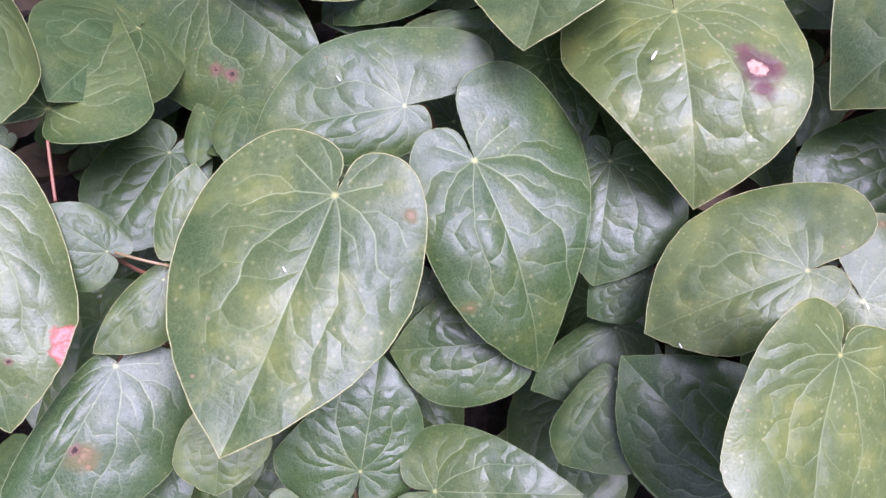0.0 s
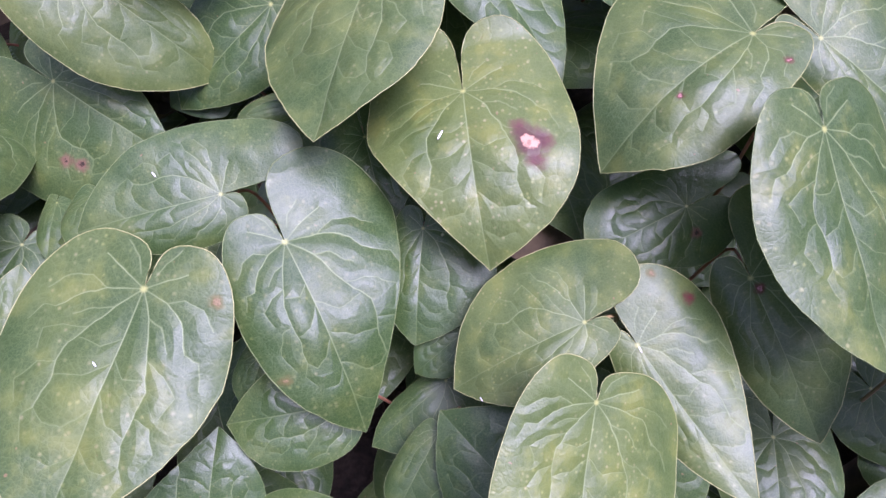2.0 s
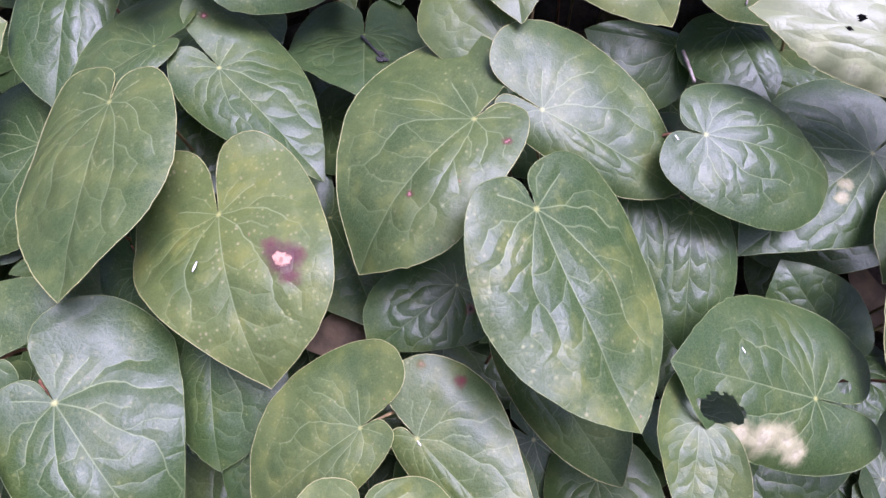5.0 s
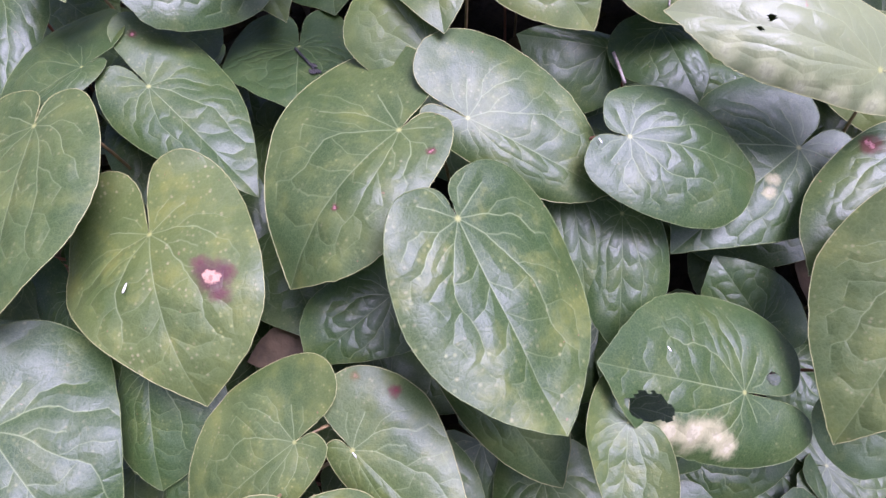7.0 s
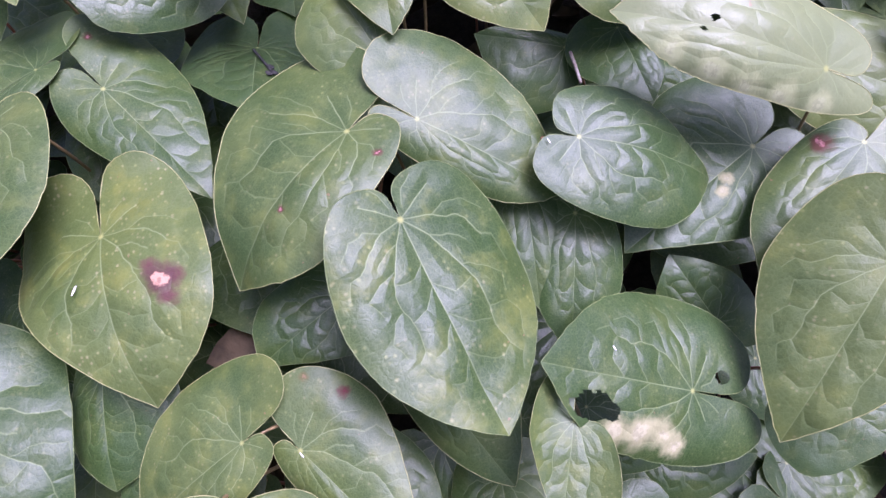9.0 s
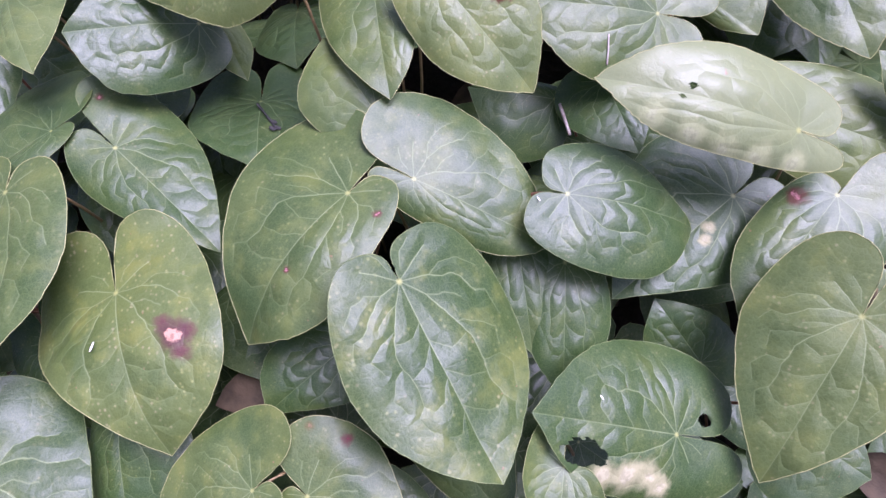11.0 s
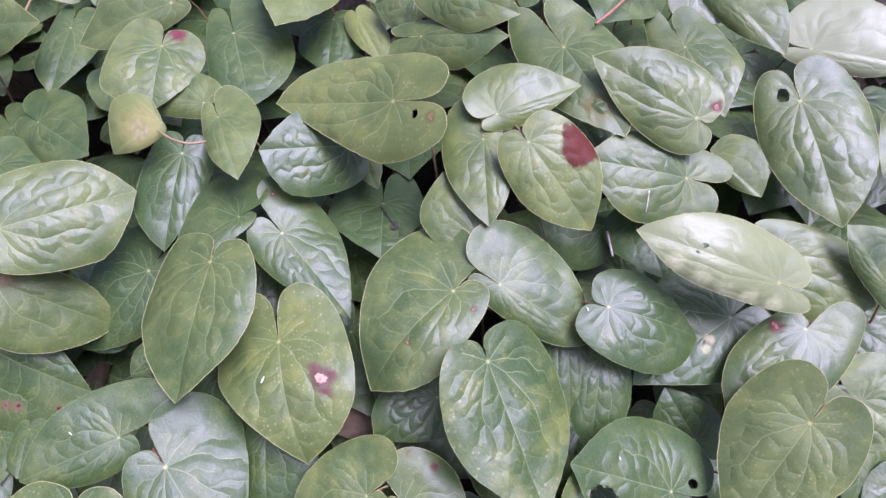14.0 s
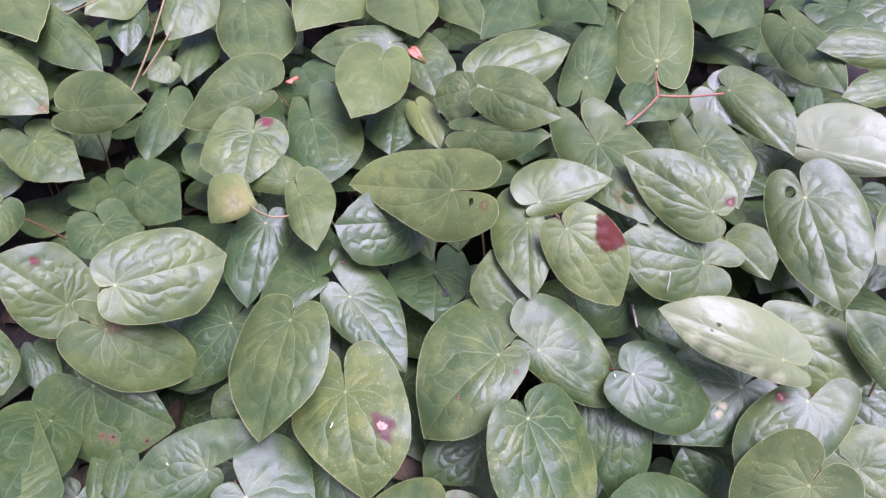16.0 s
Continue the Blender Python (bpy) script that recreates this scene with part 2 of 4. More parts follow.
def plain_material(name, low, high, scale, roughness=0.6, bump=0.0005, detail=4.0):
    m = Nodes(name)
    place = m.t.nodes.new("ShaderNodeTexCoord").outputs["Object"]
    info = m.t.nodes.new("ShaderNodeObjectInfo")
    joined = m.t.nodes.new("ShaderNodeCombineXYZ")
    m.put(m.math("MULTIPLY", info.outputs["Random"], 9.0), joined.inputs[0])
    place = m.shift(place, joined.outputs[0])
    grain = m.noise(place, scale, detail, 0.65)
    broad = m.noise(place, scale * 0.17, 3.0)
    col = m.mix(m.step(m.math("ADD", m.math("MULTIPLY", grain, 0.6), m.math("MULTIPLY", broad, 0.4)), 0.34, 0.66), low, high)
    m.put(col, m.bsdf.inputs["Base Color"])
    m.bsdf.inputs["Roughness"].default_value = roughness
    m.put(m.bump(grain, bump, 0.8), m.bsdf.inputs["Normal"])
    return m.mat


GREEN = leaf_material("leathery_leaf")
RIM = plain_material("pale_leaf_margin", (0.20, 0.22, 0.07), (0.38, 0.36, 0.15), 700, 0.5, 0.0001)
RIM_DARK = plain_material("green_leaf_margin", (0.07, 0.11, 0.03), (0.20, 0.23, 0.08), 700, 0.5, 0.0001)
STALK = plain_material("reddish_stalk", (0.20, 0.10, 0.05), (0.34, 0.13, 0.08), 300, 0.45, 0.0002)
STALK_TAN = plain_material("tan_stalk", (0.16, 0.12, 0.05), (0.27, 0.18, 0.08), 300, 0.45, 0.0002)
SOIL = plain_material("dark_humus", (0.010, 0.007, 0.005), (0.045, 0.030, 0.020), 260, 0.95, 0.004, 8.0)
DEAD = plain_material("dead_leaf", (0.035, 0.024, 0.012), (0.105, 0.072, 0.036), 90, 0.8, 0.001)
RED = plain_material("coral_petal", (0.46, 0.12, 0.06), (0.66, 0.25, 0.15), 300, 0.5, 0.0003)
NEEDLE = plain_material("weathered_needle", (0.22, 0.17, 0.14), (0.50, 0.44, 0.38), 400, 0.6, 0.0002)
BLACK = plain_material("black_debris", (0.012, 0.011, 0.010), (0.05, 0.045, 0.04), 500, 0.8, 0.0004)
WHITE = plain_material("white_petal", (0.62, 0.58, 0.55), (0.85, 0.80, 0.76), 300, 0.5, 0.0002)

PURPLE = ((0.48, 0.28, 0.19), (0.090, 0.038, 0.040))
VIOLET = ((0.125, 0.060, 0.052), (0.120, 0.070, 0.050))
MAROON = ((0.095, 0.018, 0.012), (0.075, 0.020, 0.012), True)
PINK = ((0.36, 0.17, 0.16), (0.10, 0.035, 0.030))
ROSE = ((0.15, 0.025, 0.035), (0.11, 0.030, 0.030))
DARK = ((0.02, 0.015, 0.012), (0.15, 0.08, 0.055))
BLEACH = ((0.40, 0.37, 0.23), (0.35, 0.33, 0.18))
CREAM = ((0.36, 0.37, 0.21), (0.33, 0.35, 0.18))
TAN = ((0.22, 0.15, 0.08), (0.12, 0.105, 0.04))
LINEN = ((0.27, 0.25, 0.12), (0.24, 0.23, 0.08))
CORAL = ((0.60, 0.24, 0.20), (0.30, 0.10, 0.07), True)


# ---- the bed ----
def fade(v, low, high):
    u = min(max((v - low) / (high - low), 0.0), 1.0)
    return u * u * (3 - 2 * u)


def bed(x, y):
    """Height of the top of the leaf cover: a slope that runs up to a level bed."""
    return 0.30 - 0.145 / (1 + math.exp(min(max((y - 0.085) / 0.055, -30), 30)))


def soil(x, y):
    inside = fade(x, -1.4, -0.7) * (1 - fade(x, 0.9, 1.6)) * fade(y, -0.45, 0.1) * (1 - fade(y, 1.3, 2.0))
    rough = 0.012 * noise.noise((x * 9, y * 9, 1.3)) + 0.006 * noise.noise((x * 31, y * 31, 4.1))
    return (bed(x, y) - 0.15) * inside + rough * (0.3 + 0.7 * inside)


def link(name, verts, faces, material, parent=None, label="", smooth=True, attrs=()):
    me = bpy.data.meshes.new(name)
    me.from_pydata(verts, [], faces)
    me.materials.append(material)
    if smooth:
        me.polygons.foreach_set("use_smooth", [True] * len(me.polygons))
    for key, values in attrs:
        a = me.attributes.new(key, "FLOAT_VECTOR", "POINT")
        a.data.foreach_set("vector", np.asarray(values, np.float32).ravel())
    ob = new(name, me)
    ob.parent = parent
    if label:
        tagged(ob, label)
    return ob


def spread(near, far, count):
    """Grid lines that are close together in the bed and wide apart towards the horizon."""
    inner = np.linspace(near[0], near[1], count)
    outer = [0.05 * 1.6 ** k for k in range(1, 16)]
    return [near[0] - far * v / outer[-1] for v in reversed(outer)] + list(inner) + [near[1] + far * v / outer[-1] for v in outer]


gx, gy = spread((-1.6, 1.8), 400, 120), spread((-0.6, 2.2), 400, 110)
link("ground", [(x, y, soil(x, y)) for y in gy for x in gx],
     [(j * len(gx) + i, j * len(gx) + i + 1, (j + 1) * len(gx) + i + 1, (j + 1) * len(gx) + i) for j in range(len(gy) - 1) for i in range(len(gx) - 1)], SOIL)
tagged(bpy.data.objects["ground"], "dark humus soil rising into a low mound", "ground", kind="structure")


def tube(points, radii, sides=6):
    """Vertices and faces of a round rod along points."""
    verts, faces = [], []
    for k, p in enumerate(points):
        way = (points[min(k + 1, len(points) - 1)] - points[max(k - 1, 0)]).normalized()
        a = way.orthogonal().normalized()
        b = way.cross(a)
        if k and (a @ last) < 0:
            a, b = -a, -b
        last = a
        verts += [p + radii[k] * (a * math.cos(2 * math.pi * s / sides) + b * math.sin(2 * math.pi * s / sides)) for s in range(sides)]
    for k in range(len(points) - 1):
        faces += [(k * sides + s, k * sides + (s + 1) % sides, (k + 1) * sides + (s + 1) % sides, (k + 1) * sides + s) for s in range(sides)]
    faces += [tuple(range(sides))[::-1], tuple((len(points) - 1) * sides + s for s in range(sides))]
    return verts, faces


def half_outline(w, yw, lobe, full, count):
    """One side of a heart-shaped blade from the notch at its stalk round the lobe to the tip; the midrib is 1 long."""
    pts = [(0.0, -0.012)]
    n1, n2 = max(3, count // 5), max(4, count // 4)
    for k in range(1, n1 + 1):
        a = 0.5 * math.pi * k / n1
        pts.append((w * (0.015 + 0.40 * (1 - math.cos(a)) ** 1.8), -0.012 - (lobe - 0.012) * math.sin(a)))
    for k in range(1, n2 + 1):
        a = 0.5 * math.pi * k / n2
        pts.append((0.415 * w + 0.585 * w * math.sin(a), -lobe + (yw + lobe) * (1 - math.cos(a))))
    n3 = count - len(pts)
    for k in range(1, n3 + 1):
        f = k / n3
        pts.append((w * (1 - f ** full) * (1 - 0.10 * f), yw + (1 - yw) * f))
    return pts


serial = [0]


def leaf(base, tip, normal, left, right, tone=0.3, mott=0.15, pale=0.0, bow=0.05, cup=-0.07, wave=0.028, gloss=0.0, label="", spots=(), holes=(), material=None,
         rim=None, fine=True, stalk=True, twist=0.0):
    """A leaf with its blade, margin and stalk. base: where the stalk meets the blade; left, right: half width, its place along the midrib, lobe, fullness;
    all in lengths of the midrib."""
    serial[0] += 1
    rnd = random.Random(serial[0])
    base, tip, up = Vector(base), Vector(tip), Vector(normal)
    way = tip - base
    size = way.length
    way.normalize()
    up = (up - way * (up @ way)).normalized()
    side = way.cross(up)
    turn = Matrix((side, way, up)).transposed().to_4x4()
    thing = new("leaf")
    thing.empty_display_size = 0.01
    thing.matrix_world = Matrix.Translation(base) @ turn
    count, rings = (90, 60) if holes else (44, 26) if fine else (20, 9)
    ring = [(-x, y, -x / left[0]) for x, y in half_outline(*left, count)] + [(x, y, x / right[0]) for x, y in reversed(half_outline(*right, count)[:-1])]
    ring = ring[:-1]
    seed = Vector((rnd.random() * 50, rnd.random() * 50, rnd.random() * 50))
    jag = [0.012 * noise.noise((k * 0.35, seed.x, 0)) + 0.006 * noise.noise((k * 1.1, seed.y, 0)) for k in range(len(ring))]

    def lift(x, y, nx):
        yy = max(y, -0.3)
        z = bow * 4 * yy * (1 - yy) if y > 0 else bow * 2.2 * yy
        z += cup * nx * nx * (0.6 + 0.7 * nx * nx) + twist * x * max(y, 0)
        z += 0.007 * (1 - math.exp(-(abs(nx) / 0.16) ** 2)) * min(1, 3 * math.hypot(x, y))
        z += wave * noise.noise(Vector((x * 2.6, y * 2.6, 0)) + seed) * min(1, 2.2 * math.hypot(x, y))
        z += wave * 0.3 * noise.noise(Vector((x * 6, y * 7, 3)) + seed) * min(1, 2 * math.hypot(x, y))
        return z

    flat, norm, verts, faces = [(0, 0)], [(0, 0)], [], []
    for j in range(1, rings + 1):
        rho = (j / rings) ** 0.88
        for k, (x, y, nx) in enumerate(ring):
            g = rho * (1 + jag[k] * rho ** 6)
            flat.append((x * g, y * g))
            norm.append((nx * g, y * g))
    verts = [(x * size, y * size, lift(x, y, n[0]) * size) for (x, y), n in zip(flat, norm)]
    total = len(ring)
    for k in range(total):
        n = (k + 1) % total
        faces.append((0, 1 + n, 1 + k))
        for j in range(rings - 1):
            a, b = 1 + j * total, 1 + (j + 1) * total
            faces.append((a + k, a + n, b + n, b + k))

    def eaten(face):
        cx, cy = sum(flat[i][0] for i in face) / len(face), sum(flat[i][1] for i in face) / len(face)
        return any(math.hypot((cx - hx) / ra, (cy - hy) / rb) < 1 + 0.35 * noise.noise((cx * 14, cy * 14, hx)) for hx, hy, ra, rb in holes)

    if holes:
        faces = [f for f in faces if not eaten(f)]
    made = material or (leaf_material("spotted_leaf", spots) if spots else GREEN)
    blade = link("blade", verts, faces, made, thing, attrs=(("leafco", [(x, y, 0) for x, y in flat]), ("veinco", [(x, y, min(1.15, size * min(left[0], right[0]) / 0.023)) for x, y in norm])))
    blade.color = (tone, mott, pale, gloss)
    # margin: a fine thickened edge
    last = 1 + (rings - 1) * total
    edge, rods = [], []
    r = 0.0028 * size
    for k in range(total):
        p, q = Vector(verts[last + k]), Vector(verts[last + (k + 1) % total]) - Vector(verts[last + k - 1 if k else last + total - 1])
        q = Vector((q.x, q.y, 0))
        out = Vector((q.y, -q.x, 0))
        out = out.normalized() if out.length > 0 else Vector((1, 0, 0))
        if out @ p < 0:
            out = -out
        edge += [p + out * r * 0.8, p + Vector((0, 0, r * 0.9)), p - out * r, p - Vector((0, 0, r * 0.9))]
    for k in range(total):
        n = (k + 1) % total
        if holes and eaten((last + k, last + n)):
            continue
        rods += [(4 * k + s, 4 * k + (s + 1) % 4, 4 * n + (s + 1) % 4, 4 * n + s) for s in range(4)]
    link("margin", edge, rods, rim or (RIM if tone > 0.28 else RIM_DARK), thing)
    if stalk:
        inv = thing.matrix_world.inverted()
        foot = base - way * (0.02 + 0.02 * rnd.random()) + Vector((rnd.uniform(-0.02, 0.02), rnd.uniform(0, 0.03), 0))
        foot.z = soil(foot.x, foot.y) - 0.004
        bend = base - way * 0.007 - up * 0.015
        line = [base - up * 0.0005 + way * 0.0003, base - way * 0.0022 - up * 0.0034, bend, bend.lerp(foot, 0.35) + Vector((0.003, 0.002, 0)), foot]
        pts = []
        for k in range(len(line) - 1):
            a, b = line[max(k - 1, 0)], line[min(k + 2, len(line) - 1)]
            for s in range(4):
                u = s / 4
                pts.append(inv @ (0.5 * ((2 * line[k]) + (line[k + 1] - a) * u + (2 * a - 5 * line[k] + 4 * line[k + 1] - b) * u * u + (3 * line[k] - a - 3 * line[k + 1] + b) * u ** 3)))
        pts.append(inv @ line[-1])
        v, f = tube(pts, [0.00038 + 0.0004 * k / len(pts) for k in range(len(pts))])
        link("petiole", v, f, STALK_TAN if tone > 0.3 else STALK, thing)
    if not label:
        shade = "dark green" if tone < 0.2 else "deep green" if tone < 0.38 else "mid green"
        label = shade + " glossy heart-shaped leaf with pale veins" + (" and yellow mottling" if mott > 0.6 else " among others")
    return tagged(thing, label, "leaf", "barrenwort leaves")


# ---- the leaves, one by one ----
leaf((-0.0253, 0.0899, 0.2204), (-0.0467, 0.0315, 0.2035), (0.00, -0.28, 0.96), (0.41, 0.30, 0.22, 2.1), (0.53, 0.27, 0.21, 2.4), 0.35, 0.70, bow=-0.01, spots=((-0.289, -0.028, 0.035, *TAN),), gloss=0.1)
leaf((0.0088, 0.1059, 0.2146), (0.0267, 0.0628, 0.1759), (0.35, -0.55, 0.76), (0.57, 0.04, 0.39, 1.3), (0.34, 0.31, 0.18, 2.5), 0.12, 0.25, bow=0.14, spots=((0.252, 0.578, 0.031, *TAN),), gloss=0.2)
leaf((0.0629, 0.1442, 0.2313), (0.0663, 0.0957, 0.2072), (-0.16, -0.45, 0.88), (0.57, 0.36, 0.45, 2.8), (0.57, 0.18, 0.49, 1.3), 0.50, 1.00, bow=0.16, spots=((-0.265, 0.29, 0.055, *VIOLET), (-0.325, 0.49, 0.06, *VIOLET), (-0.38, 0.40, 0.06, *VIOLET), (-0.310, 0.384, 0.105, *PURPLE)), gloss=0.1, label='large mottled yellow-green heart-shaped leaf with a purple lesion')
leaf((0.0892, 0.0760, 0.2095), (0.0532, 0.0676, 0.1910), (-0.39, -0.25, 0.88), (0.32, 0.53, 0.17, 1.8), (0.61, 0.14, 0.48, 3.0), 0.45, 0.70, bow=0.07, gloss=0.1)
leaf((0.0858, 0.0514, 0.2162), (0.0763, 0.0117, 0.1999), (0.38, -0.43, 0.82), (0.69, 0.38, 0.19, 2.2), (0.52, 0.60, 0.23, 2.8), 0.50, 0.90, bow=-0.04, gloss=0.1)
leaf((-0.0100, 0.1222, 0.2180), (-0.0507, 0.1139, 0.2151), (0.05, -0.53, 0.84), (0.33, 0.27, 0.15, 2.2), (0.55, 0.08, 0.64, 3.0), 0.20, 0.20, bow=0.05, gloss=0.1)
leaf((0.0399, 0.1794, 0.2528), (0.0200, 0.1221, 0.2379), (-0.34, -0.10, 0.94), (0.40, 0.33, 0.18, 2.5), (0.57, 0.25, 0.25, 2.1), 0.35, 0.40, bow=0.01, gloss=0.1)
leaf((-0.0860, 0.0596, 0.1852), (-0.1037, 0.0167, 0.1742), (0.37, -0.37, 0.85), (0.54, 0.36, 0.19, 1.9), (0.21, 0.62, 0.03, 3.2), 0.05, 0.15, bow=0.05, spots=((-0.088, 0.484, 0.086, *TAN), (-0.035, 0.463, 0.037, *DARK), (-0.130, 0.514, 0.043, *TAN),), gloss=0.6)
leaf((-0.0219, 0.0384, 0.1623), (-0.0172, 0.0682, 0.1754), (0.19, -0.42, 0.89), (0.73, 0.05, 0.30, 1.3), (0.51, 0.25, 0.30, 2.3), 0.00, 0.15, bow=0.05, gloss=1.0)
leaf((0.1480, 0.1043, 0.2474), (0.1575, 0.0505, 0.2170), (0.39, -0.42, 0.82), (0.54, 0.37, 0.20, 2.1), (0.41, 0.36, 0.18, 2.4), 0.25, 0.80, bow=-0.01, gloss=0.1)
leaf((0.1423, 0.1399, 0.2489), (0.0989, 0.1144, 0.2251), (-0.32, -0.21, 0.92), (0.37, 0.48, 0.19, 2.6), (0.70, 0.03, 0.44, 2.1), 0.35, 0.50, bow=0.15, spots=((-0.224, 0.008, 0.026, *PINK), (-0.049, 0.513, 0.023, *PINK),), gloss=0.1)
leaf((0.1634, 0.1405, 0.2454), (0.2000, 0.1157, 0.2212), (0.17, -0.53, 0.83), (0.60, 0.03, 0.44, 2.6), (0.23, 0.43, 0.27, 3.3), 0.30, 0.40, bow=0.04, holes=((0.268, 0.188, 0.018, 0.018),), gloss=0.1)
leaf((0.2079, 0.1218, 0.2382), (0.2495, 0.1083, 0.2150), (0.31, -0.50, 0.81), (0.41, 0.27, 0.18, 1.3), (0.47, 0.41, 0.25, 3.2), 0.12, 0.15, bow=0.12, gloss=0.6)
leaf((0.2147, 0.0509, 0.1984), (0.1723, 0.0660, 0.2195), (0.26, -0.45, 0.85), (0.43, 0.03, 0.51, 3.7), (0.57, 0.13, 0.43, 2.8), 0.15, 0.15, spots=((-0.294, 0.485, 0.099, *BLEACH), (-0.280, 0.321, 0.114, *BLEACH), (-0.266, 0.184, 0.103, *BLEACH), (-0.324, 0.068, 0.082, *BLEACH),), holes=((-0.181, 0.634, 0.079, 0.145), (0.111, -0.208, 0.041, 0.048),), gloss=0.6, bow=0.0, cup=-0.12, label='dark green leaf with eaten holes and bleached edge')
leaf((0.1768, 0.0518, 0.2070), (0.1629, 0.0281, 0.1962), (-0.08, -0.37, 0.92), (0.46, 0.62, 0.03, 2.8), (0.41, 0.14, 0.47, 1.3), 0.40, 0.50, bow=0.05, gloss=0.1, cup=0.1, label='narrow yellow-green leaf standing half folded')
leaf((0.1032, 0.0704, 0.2045), (0.1267, 0.0289, 0.1926), (-0.13, -0.34, 0.93), (0.50, 0.08, 0.37, 1.5), (0.20, 0.39, 0.13, 2.2), 0.40, 0.50, bow=-0.04, spots=((-0.397, -0.053, 0.041, *ROSE), (-0.303, -0.275, 0.036, *TAN),), gloss=0.1)
leaf((0.0713, 0.1946, 0.2453), (0.0953, 0.1530, 0.2245), (0.18, -0.21, 0.96), (0.48, 0.03, 0.54, 2.0), (0.32, 0.12, 0.26, 1.9), 0.20, 0.30, bow=0.02, spots=((-0.168, -0.368, 0.032, *PINK),), gloss=0.6)
leaf((0.1873, 0.1837, 0.2855), (0.2093, 0.1527, 0.2541), (-0.06, -0.73, 0.68), (0.46, 0.37, 0.17, 2.1), (0.36, 0.38, 0.19, 2.1), 0.60, 0.90, bow=0.05, spots=((-0.372, 0.283, 0.227, *MAROON),), gloss=0.1, label='mottled green heart-shaped leaf with a dark red patch')
# pale whitens this blade's colour in place of sky sheen; the cream margin is its own
leaf((0.2767, 0.1085, 0.2509), (0.2233, 0.1411, 0.2644), (-0.17, -0.52, 0.84), (0.21, 0.48, 0.28, 2.3), (0.31, 0.32, 0.21, 2.5), 0.85, 0.20, bow=0.11, spots=((-0.12, 0.70, 0.075, *CREAM), (-0.17, 0.52, 0.080, *CREAM), (-0.19, 0.34, 0.085, *CREAM), (-0.19, 0.16, 0.085, *CREAM), (-0.16, -0.03, 0.080, *CREAM)), holes=((0.041, 0.570, 0.017, 0.017), (-0.018, 0.604, 0.012, 0.012),), gloss=0.6, pale=0.14, label='pale green leaf with whitish glare painted in and two small holes')
leaf((0.2914, 0.0955, 0.2280), (0.2493, 0.0750, 0.2061), (-0.28, -0.36, 0.89), (0.46, 0.24, 0.44, 2.2), (0.31, 0.44, 0.08, 2.5), 0.30, 0.15, bow=0.05, spots=((0.182, 0.139, 0.073, *PINK),), gloss=0.6)
leaf((0.2676, 0.0557, 0.2302), (0.2325, 0.0311, 0.1912), (-0.57, -0.36, 0.74), (0.40, 0.21, 0.30, 1.6), (0.48, 0.21, 0.35, 1.7), 0.50, 0.60, bow=0.05, gloss=0.1)
leaf((0.1335, 0.2132, 0.2963), (0.0798, 0.2509, 0.2768), (-0.49, -0.30, 0.82), (0.39, 0.07, 0.43, 1.3), (0.37, 0.11, 0.38, 4.5), 0.60, 0.75, bow=-0.02, spots=((-0.114, -0.306, 0.050, *TAN),), holes=((-0.089, -0.188, 0.030, 0.022),), gloss=0.6)
leaf((0.1716, 0.2002, 0.2763), (0.1639, 0.1616, 0.2609), (-0.18, -0.33, 0.93), (0.27, 0.38, 0.24, 2.8), (0.47, 0.04, 0.53, 2.5), 0.40, 0.30, bow=0.05, gloss=0.6)
leaf((-0.0475, 0.2088, 0.2684), (0.0049, 0.2311, 0.2550), (0.41, -0.51, 0.75), (0.42, 0.35, 0.15, 3.3), (0.46, 0.54, 0.18, 2.0), 0.45, 0.30, bow=0.05, gloss=0.1)
leaf((0.2686, 0.1847, 0.2796), (0.2297, 0.2213, 0.2958), (-0.22, -0.58, 0.79), (0.34, 0.14, 0.20, 2.5), (0.39, 0.23, 0.14, 2.5), 0.50, 0.15, bow=0.05, spots=((0.171, -0.084, 0.064, *PINK),), gloss=0.6)
leaf((-0.0817, 0.1905, 0.2072), (-0.0402, 0.1665, 0.1866), (-0.00, -0.65, 0.76), (0.33, 0.23, 0.30, 2.1), (0.79, 0.08, 0.53, 3.3), 0.20, 0.30, bow=0.05, spots=((0.423, 0.369, 0.053, *DARK), (0.384, 0.468, 0.054, *DARK), (0.251, 0.812, 0.041, *DARK),), gloss=0.6)
leaf((-0.1903, 0.5546, 0.2992), (-0.1251, 0.4268, 0.2955), (-0.00, -0.03, 1.00), (0.18, 0.50, 0.22, 2.1), (0.18, 0.50, 0.22, 2.1), 0.50, 0.30, gloss=0.1)
leaf((-0.1290, 0.4736, 0.2915), (-0.0905, 0.4230, 0.2662), (0.11, -0.38, 0.92), (0.18, 0.50, 0.22, 2.1), (0.38, 0.32, 0.22, 2.1), 0.30, 0.15, gloss=0.1)
leaf((-0.0943, 0.3663, 0.2745), (-0.0431, 0.3468, 0.2848), (-0.37, -0.57, 0.73), (0.49, 0.03, 0.38, 2.4), (0.30, 0.31, 0.43, 2.4), 0.45, 0.15, bow=0.05, gloss=0.1)
leaf((-0.1292, 0.3623, 0.2573), (-0.0974, 0.3331, 0.2425), (0.16, -0.31, 0.94), (0.47, 0.08, 0.35, 1.3), (0.53, 0.33, 0.50, 2.2), 0.40, 0.15, gloss=0.1)
leaf((-0.1481, 0.4037, 0.2959), (-0.1157, 0.3716, 0.2718), (0.22, -0.43, 0.87), (0.33, 0.39, 0.22, 2.1), (0.48, 0.50, 0.22, 2.1), 0.50, 0.15, spots=((-0.009, 0.919, 0.119, *TAN),), gloss=0.1, label='green leaf with torn and browned edges')
